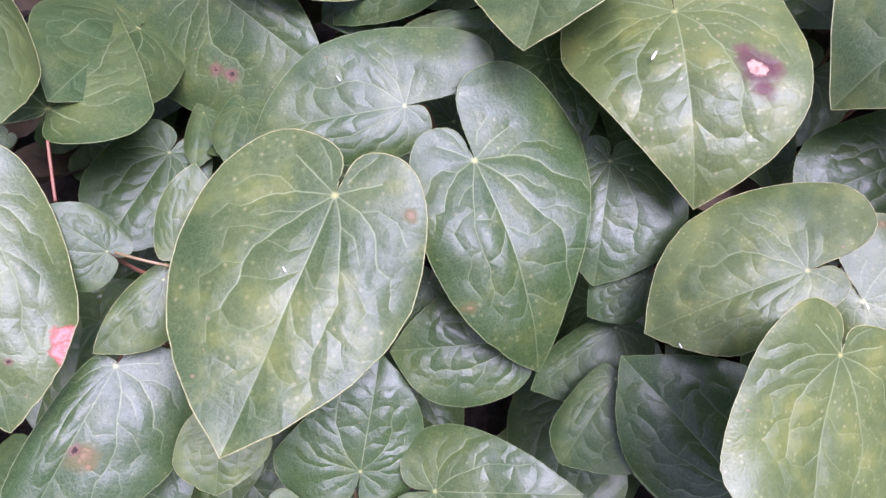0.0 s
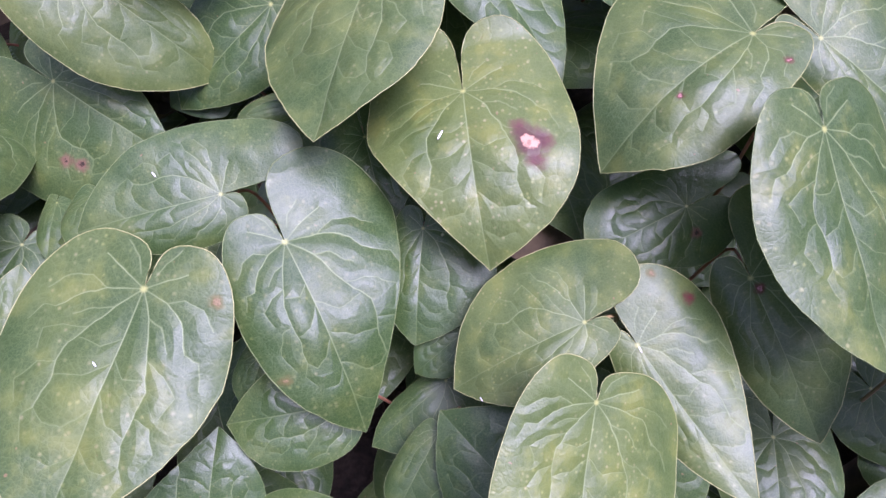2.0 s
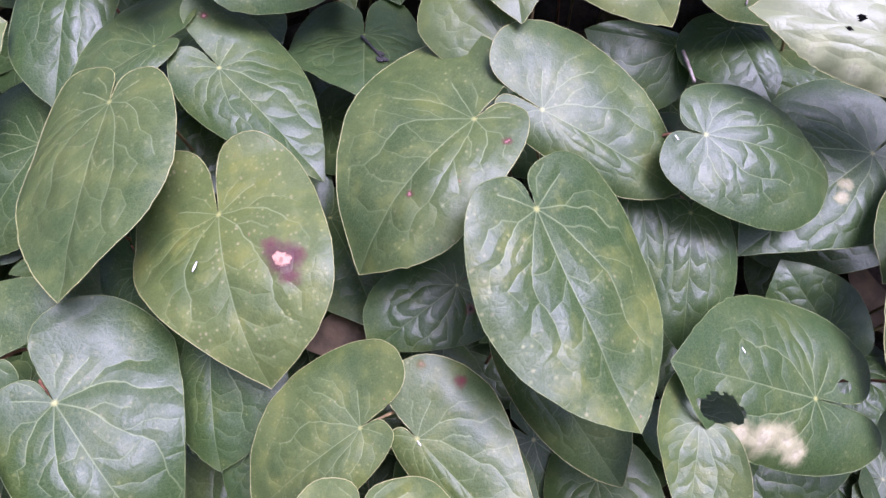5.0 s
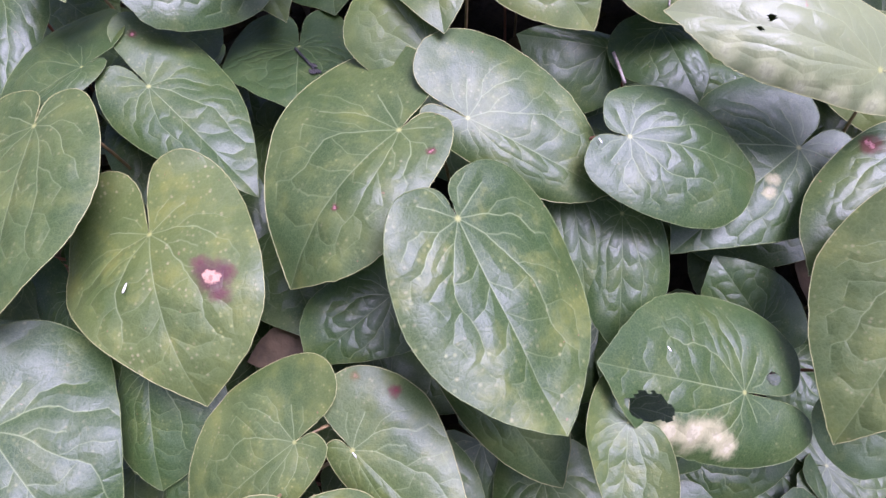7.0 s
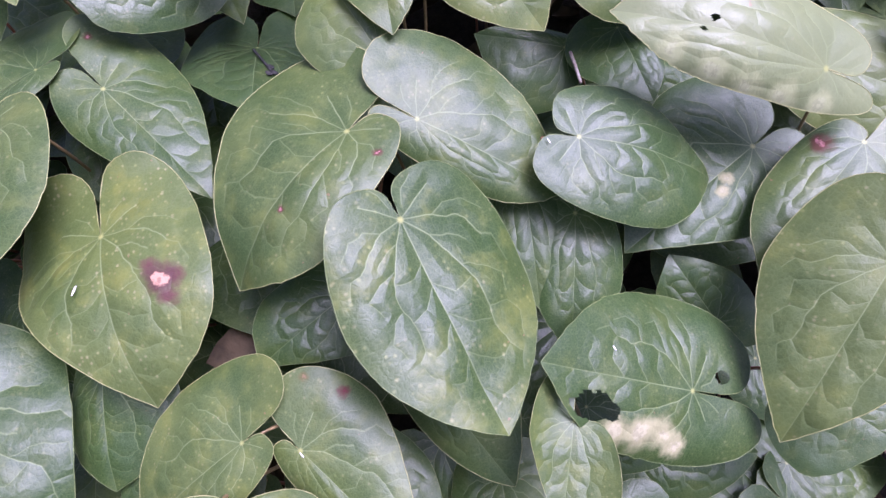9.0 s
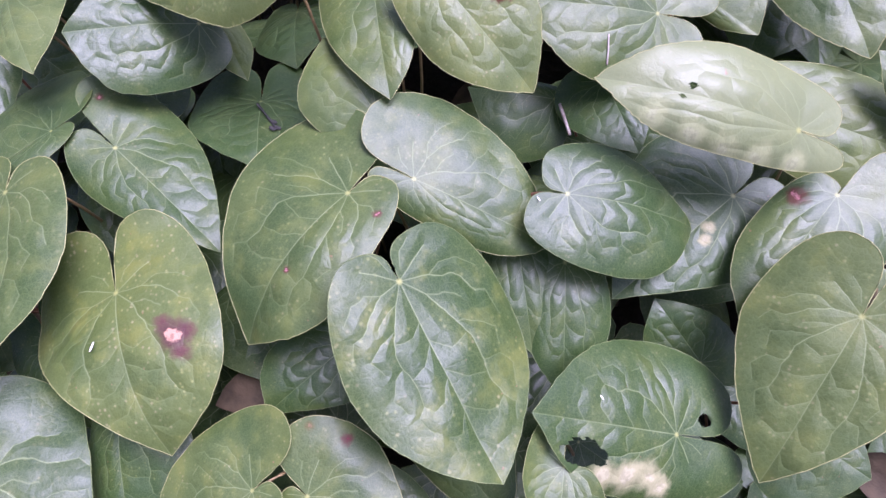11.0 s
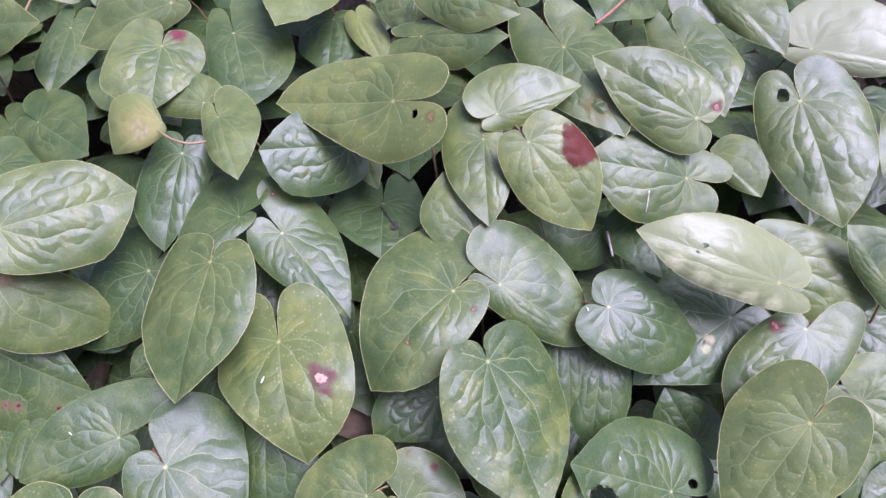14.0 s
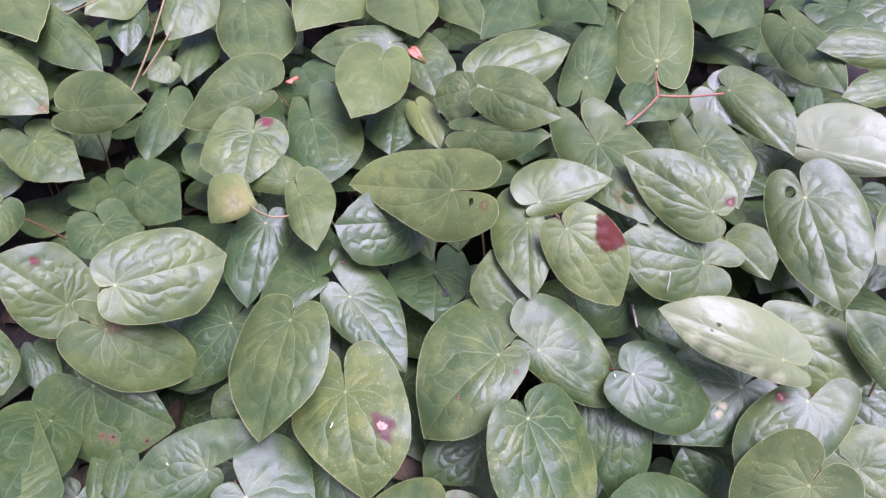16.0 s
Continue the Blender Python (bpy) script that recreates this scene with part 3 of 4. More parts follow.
leaf((-0.1508, 0.4393, 0.2838), (-0.1578, 0.3942, 0.2766), (0.40, -0.20, 0.89), (0.41, 0.28, 0.22, 2.1), (0.49, 0.35, 0.22, 2.1), 0.20, 0.15, gloss=0.1)
leaf((-0.1253, 0.2852, 0.2687), (-0.1341, 0.2439, 0.2647), (0.61, -0.21, 0.76), (0.33, 0.12, 0.22, 2.1), (0.42, 0.12, 0.22, 2.1), 0.30, 0.15, gloss=0.1)
leaf((-0.0845, 0.3314, 0.2303), (-0.0650, 0.2930, 0.2305), (-0.09, -0.04, 0.99), (0.40, 0.12, 0.60, 2.1), (0.36, 0.12, 0.60, 2.1), 0.25, 0.15, gloss=1.0)
leaf((-0.0818, 0.2929, 0.2354), (-0.0632, 0.2607, 0.2277), (0.14, -0.15, 0.98), (0.60, 0.15, 0.50, 2.1), (0.61, 0.12, 0.50, 2.1), 0.25, 0.15, gloss=1.0)
leaf((-0.0618, 0.3188, 0.2404), (-0.0307, 0.2840, 0.2386), (-0.22, -0.24, 0.94), (0.54, 0.15, 0.50, 2.1), (0.36, 0.50, 0.35, 2.1), 0.25, 0.15, gloss=1.0)
leaf((-0.1027, 0.3440, 0.2266), (-0.0903, 0.3141, 0.2255), (0.06, -0.01, 1.00), (0.35, 0.50, 0.22, 2.1), (0.52, 0.12, 0.22, 2.1), 0.20, 0.15, gloss=0.1)
leaf((-0.0472, 0.3935, 0.2523), (-0.0563, 0.3390, 0.2431), (0.21, -0.19, 0.96), (0.34, 0.12, 0.40, 2.1), (0.26, 0.49, 0.40, 2.1), 0.25, 0.15, gloss=1.0)
leaf((0.0335, 0.3256, 0.2955), (-0.0216, 0.3271, 0.2787), (-0.25, -0.58, 0.77), (0.20, 0.49, 0.16, 2.5), (0.52, 0.21, 0.32, 1.3), 0.40, 0.15, bow=0.05, gloss=0.1)
leaf((0.0279, 0.2947, 0.2902), (0.0190, 0.2612, 0.2766), (0.10, -0.40, 0.91), (0.57, 0.13, 0.31, 2.1), (0.72, 0.56, 0.45, 2.7), 0.45, 0.50, spots=((-0.176, -0.227, 0.137, *ROSE),), gloss=0.1)
leaf((0.0443, 0.2627, 0.2757), (0.0106, 0.2806, 0.2737), (-0.26, -0.40, 0.88), (0.23, 0.54, 0.30, 2.1), (0.42, 0.35, 0.20, 1.7), 0.45, 0.15, gloss=0.1)
leaf((0.0516, 0.2473, 0.2775), (0.0584, 0.2085, 0.2712), (-0.03, -0.17, 0.99), (0.48, 0.09, 0.50, 2.2), (0.24, 0.37, 0.32, 2.2), 0.50, 0.30, bow=0.05, gloss=0.1)
leaf((0.0268, 0.2447, 0.2820), (-0.0007, 0.2451, 0.2682), (-0.37, -0.60, 0.71), (0.20, 0.37, 0.03, 2.1), (0.72, 0.58, 0.03, 1.6), 0.75, 0.20, gloss=0.1, spots=((0.08, 0.36, 0.40, *LINEN),), bow=0.10, stalk=False, label='small curled lime-green leaf with a dry tan half')
leaf((0.0279, 0.2485, 0.2584), (0.0121, 0.2064, 0.2352), (0.05, -0.50, 0.87), (0.30, 0.12, 0.22, 2.1), (0.38, 0.50, 0.22, 2.1), 0.05, 0.15, gloss=1.0)
leaf((-0.0222, 0.4783, 0.2985), (-0.0405, 0.4363, 0.2785), (0.19, -0.49, 0.85), (0.53, 0.42, 0.22, 2.1), (0.25, 0.41, 0.22, 2.1), 0.50, 0.15, gloss=0.1)
leaf((0.0164, 0.4684, 0.2858), (0.0253, 0.3677, 0.2751), (-0.02, -0.11, 0.99), (0.34, 0.46, 0.30, 2.1), (0.24, 0.23, 0.30, 2.1), 0.35, 0.15, gloss=0.1)
leaf((0.1453, 0.4494, 0.2987), (0.1393, 0.3630, 0.2973), (-0.03, -0.01, 1.00), (0.20, 0.50, 0.22, 2.1), (0.40, 0.36, 0.22, 2.1), 0.50, 0.15, gloss=0.1)
leaf((0.0987, 0.4943, 0.2973), (0.0573, 0.3981, 0.2947), (0.26, -0.14, 0.96), (0.35, 0.50, 0.22, 2.1), (0.18, 0.50, 0.22, 2.1), 0.50, 0.15, gloss=0.1)
leaf((-0.0742, 0.5050, 0.2943), (-0.1008, 0.4666, 0.2915), (0.40, -0.34, 0.85), (0.47, 0.50, 0.22, 2.1), (0.20, 0.50, 0.22, 2.1), 0.60, 0.15, gloss=0.1)
leaf((-0.0257, 0.4642, 0.2640), (-0.0331, 0.4125, 0.2546), (0.14, -0.20, 0.97), (0.35, 0.33, 0.22, 2.1), (0.25, 0.45, 0.22, 2.1), 0.25, 0.15, gloss=0.1)
leaf((-0.0431, 0.4263, 0.2658), (-0.0575, 0.4110, 0.2642), (0.39, -0.45, 0.80), (0.56, 0.46, 0.22, 2.1), (0.40, 0.38, 0.22, 2.1), 0.50, 0.15, gloss=0.1)
leaf((-0.0745, 0.4961, 0.2847), (-0.0790, 0.4504, 0.2622), (0.20, -0.45, 0.87), (0.27, 0.38, 0.22, 2.1), (0.30, 0.43, 0.22, 2.1), 0.10, 0.15, gloss=1.0)
leaf((0.0619, 0.3102, 0.2817), (0.0659, 0.2596, 0.2700), (0.05, -0.21, 0.98), (0.57, 0.21, 0.62, 3.5), (0.32, 0.48, 0.43, 2.7), 0.20, 0.15, gloss=1.0)
leaf((0.1105, 0.3414, 0.2986), (0.0865, 0.2816, 0.2985), (0.26, -0.11, 0.96), (0.35, 0.34, 0.37, 2.3), (0.38, 0.08, 0.27, 2.3), 0.60, 0.15, bow=0.05, gloss=0.1)
leaf((0.1201, 0.3749, 0.2901), (0.0651, 0.3823, 0.2870), (-0.12, -0.58, 0.80), (0.32, 0.38, 0.22, 2.1), (0.27, 0.48, 0.22, 2.1), 0.35, 0.15, gloss=0.1)
leaf((0.1375, 0.3666, 0.2851), (0.1455, 0.3314, 0.2708), (-0.14, -0.40, 0.90), (0.53, 0.49, 0.40, 2.1), (0.37, 0.30, 0.40, 2.1), 0.30, 0.15, gloss=0.1)
leaf((0.0571, 0.3734, 0.2780), (0.0650, 0.3473, 0.2735), (-0.13, -0.20, 0.97), (0.77, 0.50, 0.22, 2.1), (0.42, 0.50, 0.22, 2.1), 0.10, 0.15, gloss=0.1)
leaf((0.1682, 0.2731, 0.3118), (0.2004, 0.2428, 0.3093), (-0.39, -0.48, 0.79), (0.39, 0.29, 0.35, 1.9), (0.37, 0.45, 0.27, 1.9), 0.45, 0.15, gloss=0.6)
leaf((0.1707, 0.3141, 0.2924), (0.2346, 0.3319, 0.2970), (0.07, -0.47, 0.88), (0.37, 0.50, 0.10, 2.1), (0.26, 0.50, 0.10, 2.1), 0.50, 0.15, gloss=0.1)
leaf((0.1614, 0.3008, 0.2943), (0.1397, 0.3086, 0.2861), (-0.46, -0.50, 0.74), (0.74, 0.50, 0.22, 2.1), (0.59, 0.50, 0.22, 2.1), 0.40, 0.15, gloss=0.1)
leaf((0.1563, 0.2633, 0.2925), (0.1940, 0.2392, 0.3013), (-0.46, -0.43, 0.78), (0.22, 0.34, 0.40, 2.1), (0.35, 0.41, 0.40, 2.1), 0.40, 0.15, gloss=0.1)
leaf((0.1302, 0.3180, 0.2745), (0.1382, 0.2841, 0.2649), (-0.21, -0.31, 0.93), (0.29, 0.50, 0.22, 2.1), (0.26, 0.12, 0.22, 2.1), 1.00, 0.15, gloss=0.8)
leaf((0.1162, 0.3297, 0.2685), (0.1070, 0.2925, 0.2591), (0.04, -0.26, 0.97), (0.42, 0.44, 0.22, 2.1), (0.47, 0.50, 0.22, 2.1), 0.10, 0.15, gloss=1.0)
leaf((0.1105, 0.2281, 0.2613), (0.0690, 0.2219, 0.2747), (0.33, -0.58, 0.75), (0.53, 0.50, 0.22, 3.6), (0.48, 0.26, 0.30, 2.2), 0.10, 0.15, bow=0.05, gloss=1.0)
leaf((0.1146, 0.2472, 0.2506), (0.1202, 0.2128, 0.2438), (-0.07, -0.20, 0.98), (0.22, 0.50, 0.10, 2.1), (0.22, 0.45, 0.10, 2.1), 0.50, 0.15, gloss=0.1)
leaf((0.1800, 0.2076, 0.2832), (0.2226, 0.2136, 0.2858), (0.02, -0.49, 0.87), (0.53, 0.18, 0.29, 1.8), (0.20, 0.36, 0.20, 1.4), 0.50, 0.15, gloss=0.6)
leaf((0.2241, 0.2424, 0.2874), (0.2373, 0.1884, 0.2722), (-0.24, -0.32, 0.92), (0.44, 0.38, 0.52, 2.1), (0.40, 0.19, 0.60, 2.1), 0.35, 0.15, spots=((0.038, 0.670, 0.145, *TAN),), holes=((0.047, 0.665, 0.056, 0.078),), gloss=0.1)
leaf((0.2892, 0.2380, 0.2780), (0.2943, 0.1969, 0.2646), (-0.29, -0.33, 0.90), (0.49, 0.48, 0.54, 1.3), (0.34, 0.15, 0.70, 2.1), 0.35, 0.15, gloss=0.6)
leaf((0.2826, 0.3020, 0.2965), (0.3265, 0.4063, 0.3000), (-0.05, -0.00, 1.00), (0.24, 0.30, 0.21, 1.9), (0.21, 0.42, 0.21, 2.0), 0.50, 0.15, gloss=0.1)
leaf((0.2825, 0.2919, 0.2898), (0.2471, 0.2554, 0.2887), (0.12, -0.15, 0.98), (0.45, 0.33, 0.22, 2.1), (0.30, 0.50, 0.22, 2.1), 0.25, 0.15, gloss=0.1)
# the glare on this small leaf is painted into its colour through pale
leaf((0.3145, 0.2779, 0.2837), (0.3284, 0.2549, 0.2766), (-0.32, -0.45, 0.83), (0.71, 0.12, 0.40, 2.1), (0.66, 0.17, 0.40, 2.1), 0.50, 0.15, gloss=1.0, pale=0.30, label='leaf with pinkish white glare painted in, under a red stalk')
leaf((0.3197, 0.2741, 0.2876), (0.3402, 0.2243, 0.2727), (-0.35, -0.40, 0.85), (0.39, 0.36, 0.25, 2.1), (0.18, 0.40, 0.10, 2.1), 0.40, 0.15, gloss=0.1)
leaf((0.3300, 0.1929, 0.2698), (0.3293, 0.1352, 0.2400), (-0.36, -0.42, 0.83), (0.44, 0.20, 0.32, 2.7), (0.34, 0.25, 0.30, 2.6), 0.35, 0.15, bow=0.05, holes=((0.100, -0.070, 0.045, 0.060),), gloss=0.6)
# pale adds the whitish glare to this blade as colour
leaf((0.3588, 0.2291, 0.2696), (0.4042, 0.1993, 0.2692), (-0.33, -0.51, 0.80), (0.60, 0.25, 0.28, 2.2), (0.18, 0.39, 0.24, 2.0), 0.85, 0.15, gloss=0.1, pale=0.18, label='pale green heart-shaped leaf with whitish glare painted in')
leaf((0.3733, 0.2658, 0.2827), (0.3654, 0.2477, 0.2758), (-0.29, -0.23, 0.93), (0.29, 0.50, 0.22, 2.1), (0.52, 0.50, 0.22, 2.1), 0.10, 0.15, gloss=0.1)
leaf((0.3932, 0.3282, 0.2899), (0.3923, 0.2606, 0.2825), (-0.40, -0.09, 0.91), (0.21, 0.34, 0.40, 2.1), (0.30, 0.38, 0.38, 2.2), 0.30, 0.15, gloss=0.1)
leaf((0.4321, 0.2772, 0.2953), (0.3857, 0.2929, 0.2962), (-0.16, -0.53, 0.83), (0.21, 0.34, 0.22, 2.1), (0.33, 0.50, 0.22, 2.1), 0.45, 0.15, gloss=0.1)
leaf((0.4181, 0.2499, 0.2926), (0.3789, 0.2498, 0.2899), (-0.06, -0.45, 0.89), (0.27, 0.50, 0.22, 2.1), (0.31, 0.43, 0.22, 2.1), 0.45, 0.15, gloss=0.1)
leaf((0.2356, 0.2998, 0.2926), (0.2782, 0.3783, 0.2910), (0.08, -0.02, 1.00), (0.18, 0.14, 0.35, 2.1), (0.19, 0.29, 0.35, 2.1), 0.25, 0.15, gloss=0.1)
leaf((0.2609, 0.4197, 0.2987), (0.2640, 0.3496, 0.2971), (-0.28, -0.03, 0.96), (0.19, 0.50, 0.22, 2.1), (0.44, 0.37, 0.22, 2.1), 0.20, 0.15, gloss=0.1)
leaf((0.2228, 0.4312, 0.2935), (0.1817, 0.3604, 0.2921), (0.15, -0.11, 0.98), (0.38, 0.39, 0.22, 2.1), (0.19, 0.44, 0.22, 2.1), 0.20, 0.15, gloss=0.1)
leaf((0.1712, 0.4353, 0.2978), (0.1809, 0.3588, 0.2961), (-0.20, -0.05, 0.98), (0.18, 0.45, 0.22, 2.1), (0.23, 0.33, 0.22, 2.1), 0.40, 0.15, gloss=0.1)
leaf((0.3847, 0.3947, 0.2870), (0.3387, 0.3355, 0.2856), (0.03, -0.04, 1.00), (0.35, 0.41, 0.22, 2.1), (0.37, 0.50, 0.22, 2.1), 0.20, 0.15, gloss=0.1)
leaf((0.3007, 0.4196, 0.2984), (0.2847, 0.3580, 0.2982), (-0.13, 0.03, 0.99), (0.18, 0.50, 0.22, 2.1), (0.21, 0.50, 0.22, 2.1), 0.50, 0.15, gloss=0.1)
leaf((-0.0937, 0.2329, 0.2316), (-0.1233, 0.2495, 0.2629), (0.39, -0.61, 0.69), (0.50, 0.12, 0.25, 2.1), (0.56, 0.50, 0.30, 2.1), 0.40, 0.15, spots=((0.228, 0.611, 0.072, *ROSE),), gloss=0.1)
leaf((-0.0596, 0.1987, 0.2458), (-0.0234, 0.1929, 0.2007), (0.57, -0.63, 0.53), (0.25, 0.54, 0.36, 2.2), (0.47, 0.31, 0.32, 2.2), 0.40, 0.30, bow=0.05, spots=((-0.071, 0.051, 0.121, *TAN),), gloss=0.1)
leaf((-0.1057, 0.1771, 0.1995), (-0.1102, 0.1255, 0.2163), (0.56, 0.21, 0.80), (0.39, 0.41, 0.20, 2.1), (0.49, 0.12, 0.20, 2.1), 0.20, 0.15, gloss=0.1, stalk=False)
leaf((-0.0012, 0.2087, 0.2207), (-0.0405, 0.1872, 0.1926), (-0.20, -0.62, 0.76), (0.36, 0.38, 0.35, 2.1), (0.49, 0.12, 0.35, 2.1), 0.10, 0.15, gloss=1.0)
leaf((0.0020, 0.1742, 0.2019), (-0.0165, 0.1645, 0.1967), (-0.07, -0.37, 0.93), (0.90, 0.28, 0.22, 2.1), (0.45, 0.50, 0.22, 2.1), 0.30, 0.15, gloss=0.1)
leaf((0.0530, 0.2043, 0.2518), (0.0188, 0.1917, 0.2440), (0.35, 0.19, 0.92), (0.24, 0.34, 0.20, 2.2), (1.00, 0.03, 0.55, 1.4), 0.20, 0.15, bow=0.05, gloss=1.0)
leaf((-0.1353, 0.2115, 0.2403), (-0.1240, 0.1865, 0.2184), (0.55, -0.40, 0.74), (0.45, 0.50, 0.22, 2.1), (0.51, 0.50, 0.22, 2.1), 0.30, 0.15, gloss=0.1, stalk=False)
leaf((-0.1240, 0.2254, 0.2040), (-0.1173, 0.1995, 0.1923), (0.43, -0.27, 0.86), (0.40, 0.50, 0.22, 2.1), (0.28, 0.41, 0.22, 2.1), 0.10, 0.15, gloss=0.1)
leaf((-0.0825, 0.1557, 0.1726), (-0.0611, 0.1276, 0.1847), (-0.09, 0.33, 0.94), (0.21, 0.50, 0.22, 2.1), (0.30, 0.13, 0.22, 2.1), 0.20, 0.15, gloss=0.1)
leaf((0.1219, 0.2120, 0.2333), (0.1148, 0.1770, 0.2335), (0.06, -0.01, 1.00), (0.60, 0.12, 0.65, 2.1), (0.78, 0.12, 0.65, 2.1), 0.05, 0.15, gloss=1.0)
leaf((0.1593, 0.1643, 0.2537), (0.1508, 0.1954, 0.2646), (-0.18, -0.37, 0.91), (0.59, 0.50, 0.10, 2.1), (0.29, 0.45, 0.20, 2.1), 0.50, 0.15, gloss=0.6)
# tone set low: shade from the leaf above is put into this green
leaf((0.2695, 0.1143, 0.2167), (0.2177, 0.0994, 0.2018), (-0.16, -0.39, 0.91), (0.42, 0.30, 0.30, 1.3), (0.60, 0.14, 0.30, 2.1), 0.08, 0.15, spots=((-0.045, 0.265, 0.046, *BLEACH), (-0.092, 0.337, 0.046, *BLEACH),), gloss=0.1)
leaf((0.1268, 0.1109, 0.2108), (0.0958, 0.1014, 0.2018), (-0.11, -0.47, 0.88), (0.52, 0.10, 0.40, 1.5), (0.47, 0.52, 0.63, 2.9), 0.10, 0.15, bow=0.05, spots=((-0.248, 0.036, 0.059, *DARK),), gloss=1.0)
leaf((0.3084, 0.0650, 0.2083), (0.3258, 0.0436, 0.2002), (-0.20, -0.49, 0.85), (0.86, 0.12, 0.50, 2.1), (0.65, 0.12, 0.60, 2.1), 0.45, 0.15, gloss=0.1)
leaf((0.2998, 0.1344, 0.2282), (0.3386, 0.1039, 0.2158), (-0.15, -0.53, 0.83), (0.44, 0.50, 0.30, 2.1), (0.42, 0.43, 0.15, 2.1), 0.55, 0.15, gloss=0.1)
leaf((0.3373, 0.1037, 0.2310), (0.3263, 0.1319, 0.2472), (-0.28, -0.56, 0.78), (0.23, 0.43, 0.40, 2.1), (0.57, 0.29, 0.40, 2.1), 0.30, 0.15, gloss=0.1)
leaf((0.2630, 0.1699, 0.2565), (0.2164, 0.1862, 0.2654), (-0.04, -0.57, 0.82), (0.49, 0.38, 0.35, 2.1), (0.37, 0.50, 0.45, 2.1), 0.35, 0.15, gloss=0.1)
leaf((0.2904, 0.1910, 0.2458), (0.3036, 0.1626, 0.2399), (-0.40, -0.36, 0.84), (0.62, 0.50, 0.10, 2.1), (0.18, 0.50, 0.10, 2.1), 0.45, 0.15, gloss=0.1)
leaf((0.2450, 0.1685, 0.2341), (0.2444, 0.1379, 0.2253), (-0.27, -0.26, 0.93), (0.31, 0.47, 0.30, 2.1), (0.63, 0.12, 0.30, 2.1), 0.10, 0.15, gloss=1.0)
leaf((0.1931, 0.1285, 0.2198), (0.1847, 0.0919, 0.1972), (-0.12, -0.58, 0.81), (0.31, 0.32, 0.22, 2.1), (0.29, 0.31, 0.22, 2.1), 0.20, 0.15, gloss=0.1)
leaf((0.2048, 0.1124, 0.2136), (0.1897, 0.0778, 0.1891), (-0.14, -0.53, 0.84), (0.36, 0.44, 0.10, 2.1), (0.28, 0.50, 0.10, 2.1), 0.15, 0.15, gloss=1.0)
leaf((0.2418, 0.0742, 0.1821), (0.2337, 0.0965, 0.1960), (-0.25, -0.57, 0.78), (0.47, 0.50, 0.50, 2.1), (0.56, 0.12, 0.50, 2.1), 0.00, 0.15, gloss=1.0)
leaf((0.2280, 0.1737, 0.2273), (0.1983, 0.1875, 0.2327), (-0.16, -0.63, 0.76), (0.76, 0.34, 0.22, 2.1), (0.18, 0.47, 0.22, 2.1), 0.05, 0.15, gloss=1.0)
leaf((0.1414, 0.0892, 0.2032), (0.1593, 0.0490, 0.1733), (-0.20, -0.64, 0.74), (0.40, 0.26, 0.48, 2.2), (0.25, 0.33, 0.16, 2.6), 0.30, 0.15, bow=0.05, spots=((-0.020, 0.069, 0.036, *PINK),), gloss=0.1)
leaf((0.2572, 0.0454, 0.1807), (0.2720, 0.0216, 0.1771), (-0.34, -0.34, 0.88), (0.41, 0.47, 0.22, 2.1), (0.87, 0.45, 0.22, 2.1), 0.15, 0.15, gloss=0.1)
leaf((0.2668, 0.1370, 0.2162), (0.2391, 0.1494, 0.2232), (-0.10, -0.65, 0.76), (0.64, 0.32, 0.22, 2.1), (0.40, 0.50, 0.22, 2.1), 0.05, 0.15, gloss=1.0)
leaf((-0.1126, 0.0856, 0.2246), (-0.0995, 0.0383, 0.1964), (0.40, -0.38, 0.83), (0.34, 0.49, 0.22, 2.1), (0.24, 0.45, 0.22, 2.1), 0.30, 0.15, spots=((-0.266, 0.669, 0.059, *CORAL), (-0.251, 0.727, 0.059, *CORAL), (-0.055, 0.711, 0.019, *DARK),), gloss=0.6, label='deep green leaf with a coral-red dead edge')
leaf((-0.0862, 0.0832, 0.2048), (-0.1014, 0.0899, 0.2146), (0.36, -0.42, 0.84), (0.66, 0.12, 0.25, 2.1), (0.39, 0.50, 0.25, 2.1), 0.15, 0.15, gloss=0.1)
leaf((-0.0733, 0.0791, 0.1974), (-0.0889, 0.0602, 0.1921), (0.28, -0.47, 0.84), (0.46, 0.43, 0.15, 2.1), (0.21, 0.32, 0.15, 2.1), 0.30, 0.15, gloss=0.1)
leaf((-0.0690, 0.0839, 0.2031), (-0.0659, 0.1066, 0.2124), (0.31, -0.40, 0.86), (0.28, 0.43, 0.10, 2.1), (0.30, 0.50, 0.10, 2.1), 0.40, 0.15, gloss=0.1)
leaf((-0.0930, 0.1383, 0.1796), (-0.1097, 0.1031, 0.1708), (0.25, -0.35, 0.90), (0.46, 0.50, 0.22, 2.1), (0.48, 0.46, 0.22, 2.1), 0.00, 0.15, gloss=0.1)
leaf((-0.1129, 0.1267, 0.2120), (-0.1200, 0.1918, 0.1984), (-0.03, 0.13, 0.99), (0.57, 0.57, 0.07, 2.5), (0.41, 0.04, 0.23, 1.3), 0.25, 0.15, gloss=0.6, stalk=False)
leaf((-0.1336, 0.1539, 0.2317), (-0.1075, 0.1048, 0.2293), (0.52, 0.23, 0.82), (0.23, 0.48, 0.22, 2.1), (0.21, 0.50, 0.22, 2.1), 0.40, 0.15, gloss=0.1, stalk=False)
leaf((-0.1186, 0.1139, 0.2147), (-0.1231, 0.1072, 0.2132), (0.42, -0.46, 0.78), (0.35, 0.12, 0.22, 2.1), (0.69, 0.38, 0.22, 2.1), 0.20, 0.15, gloss=0.1, stalk=False)
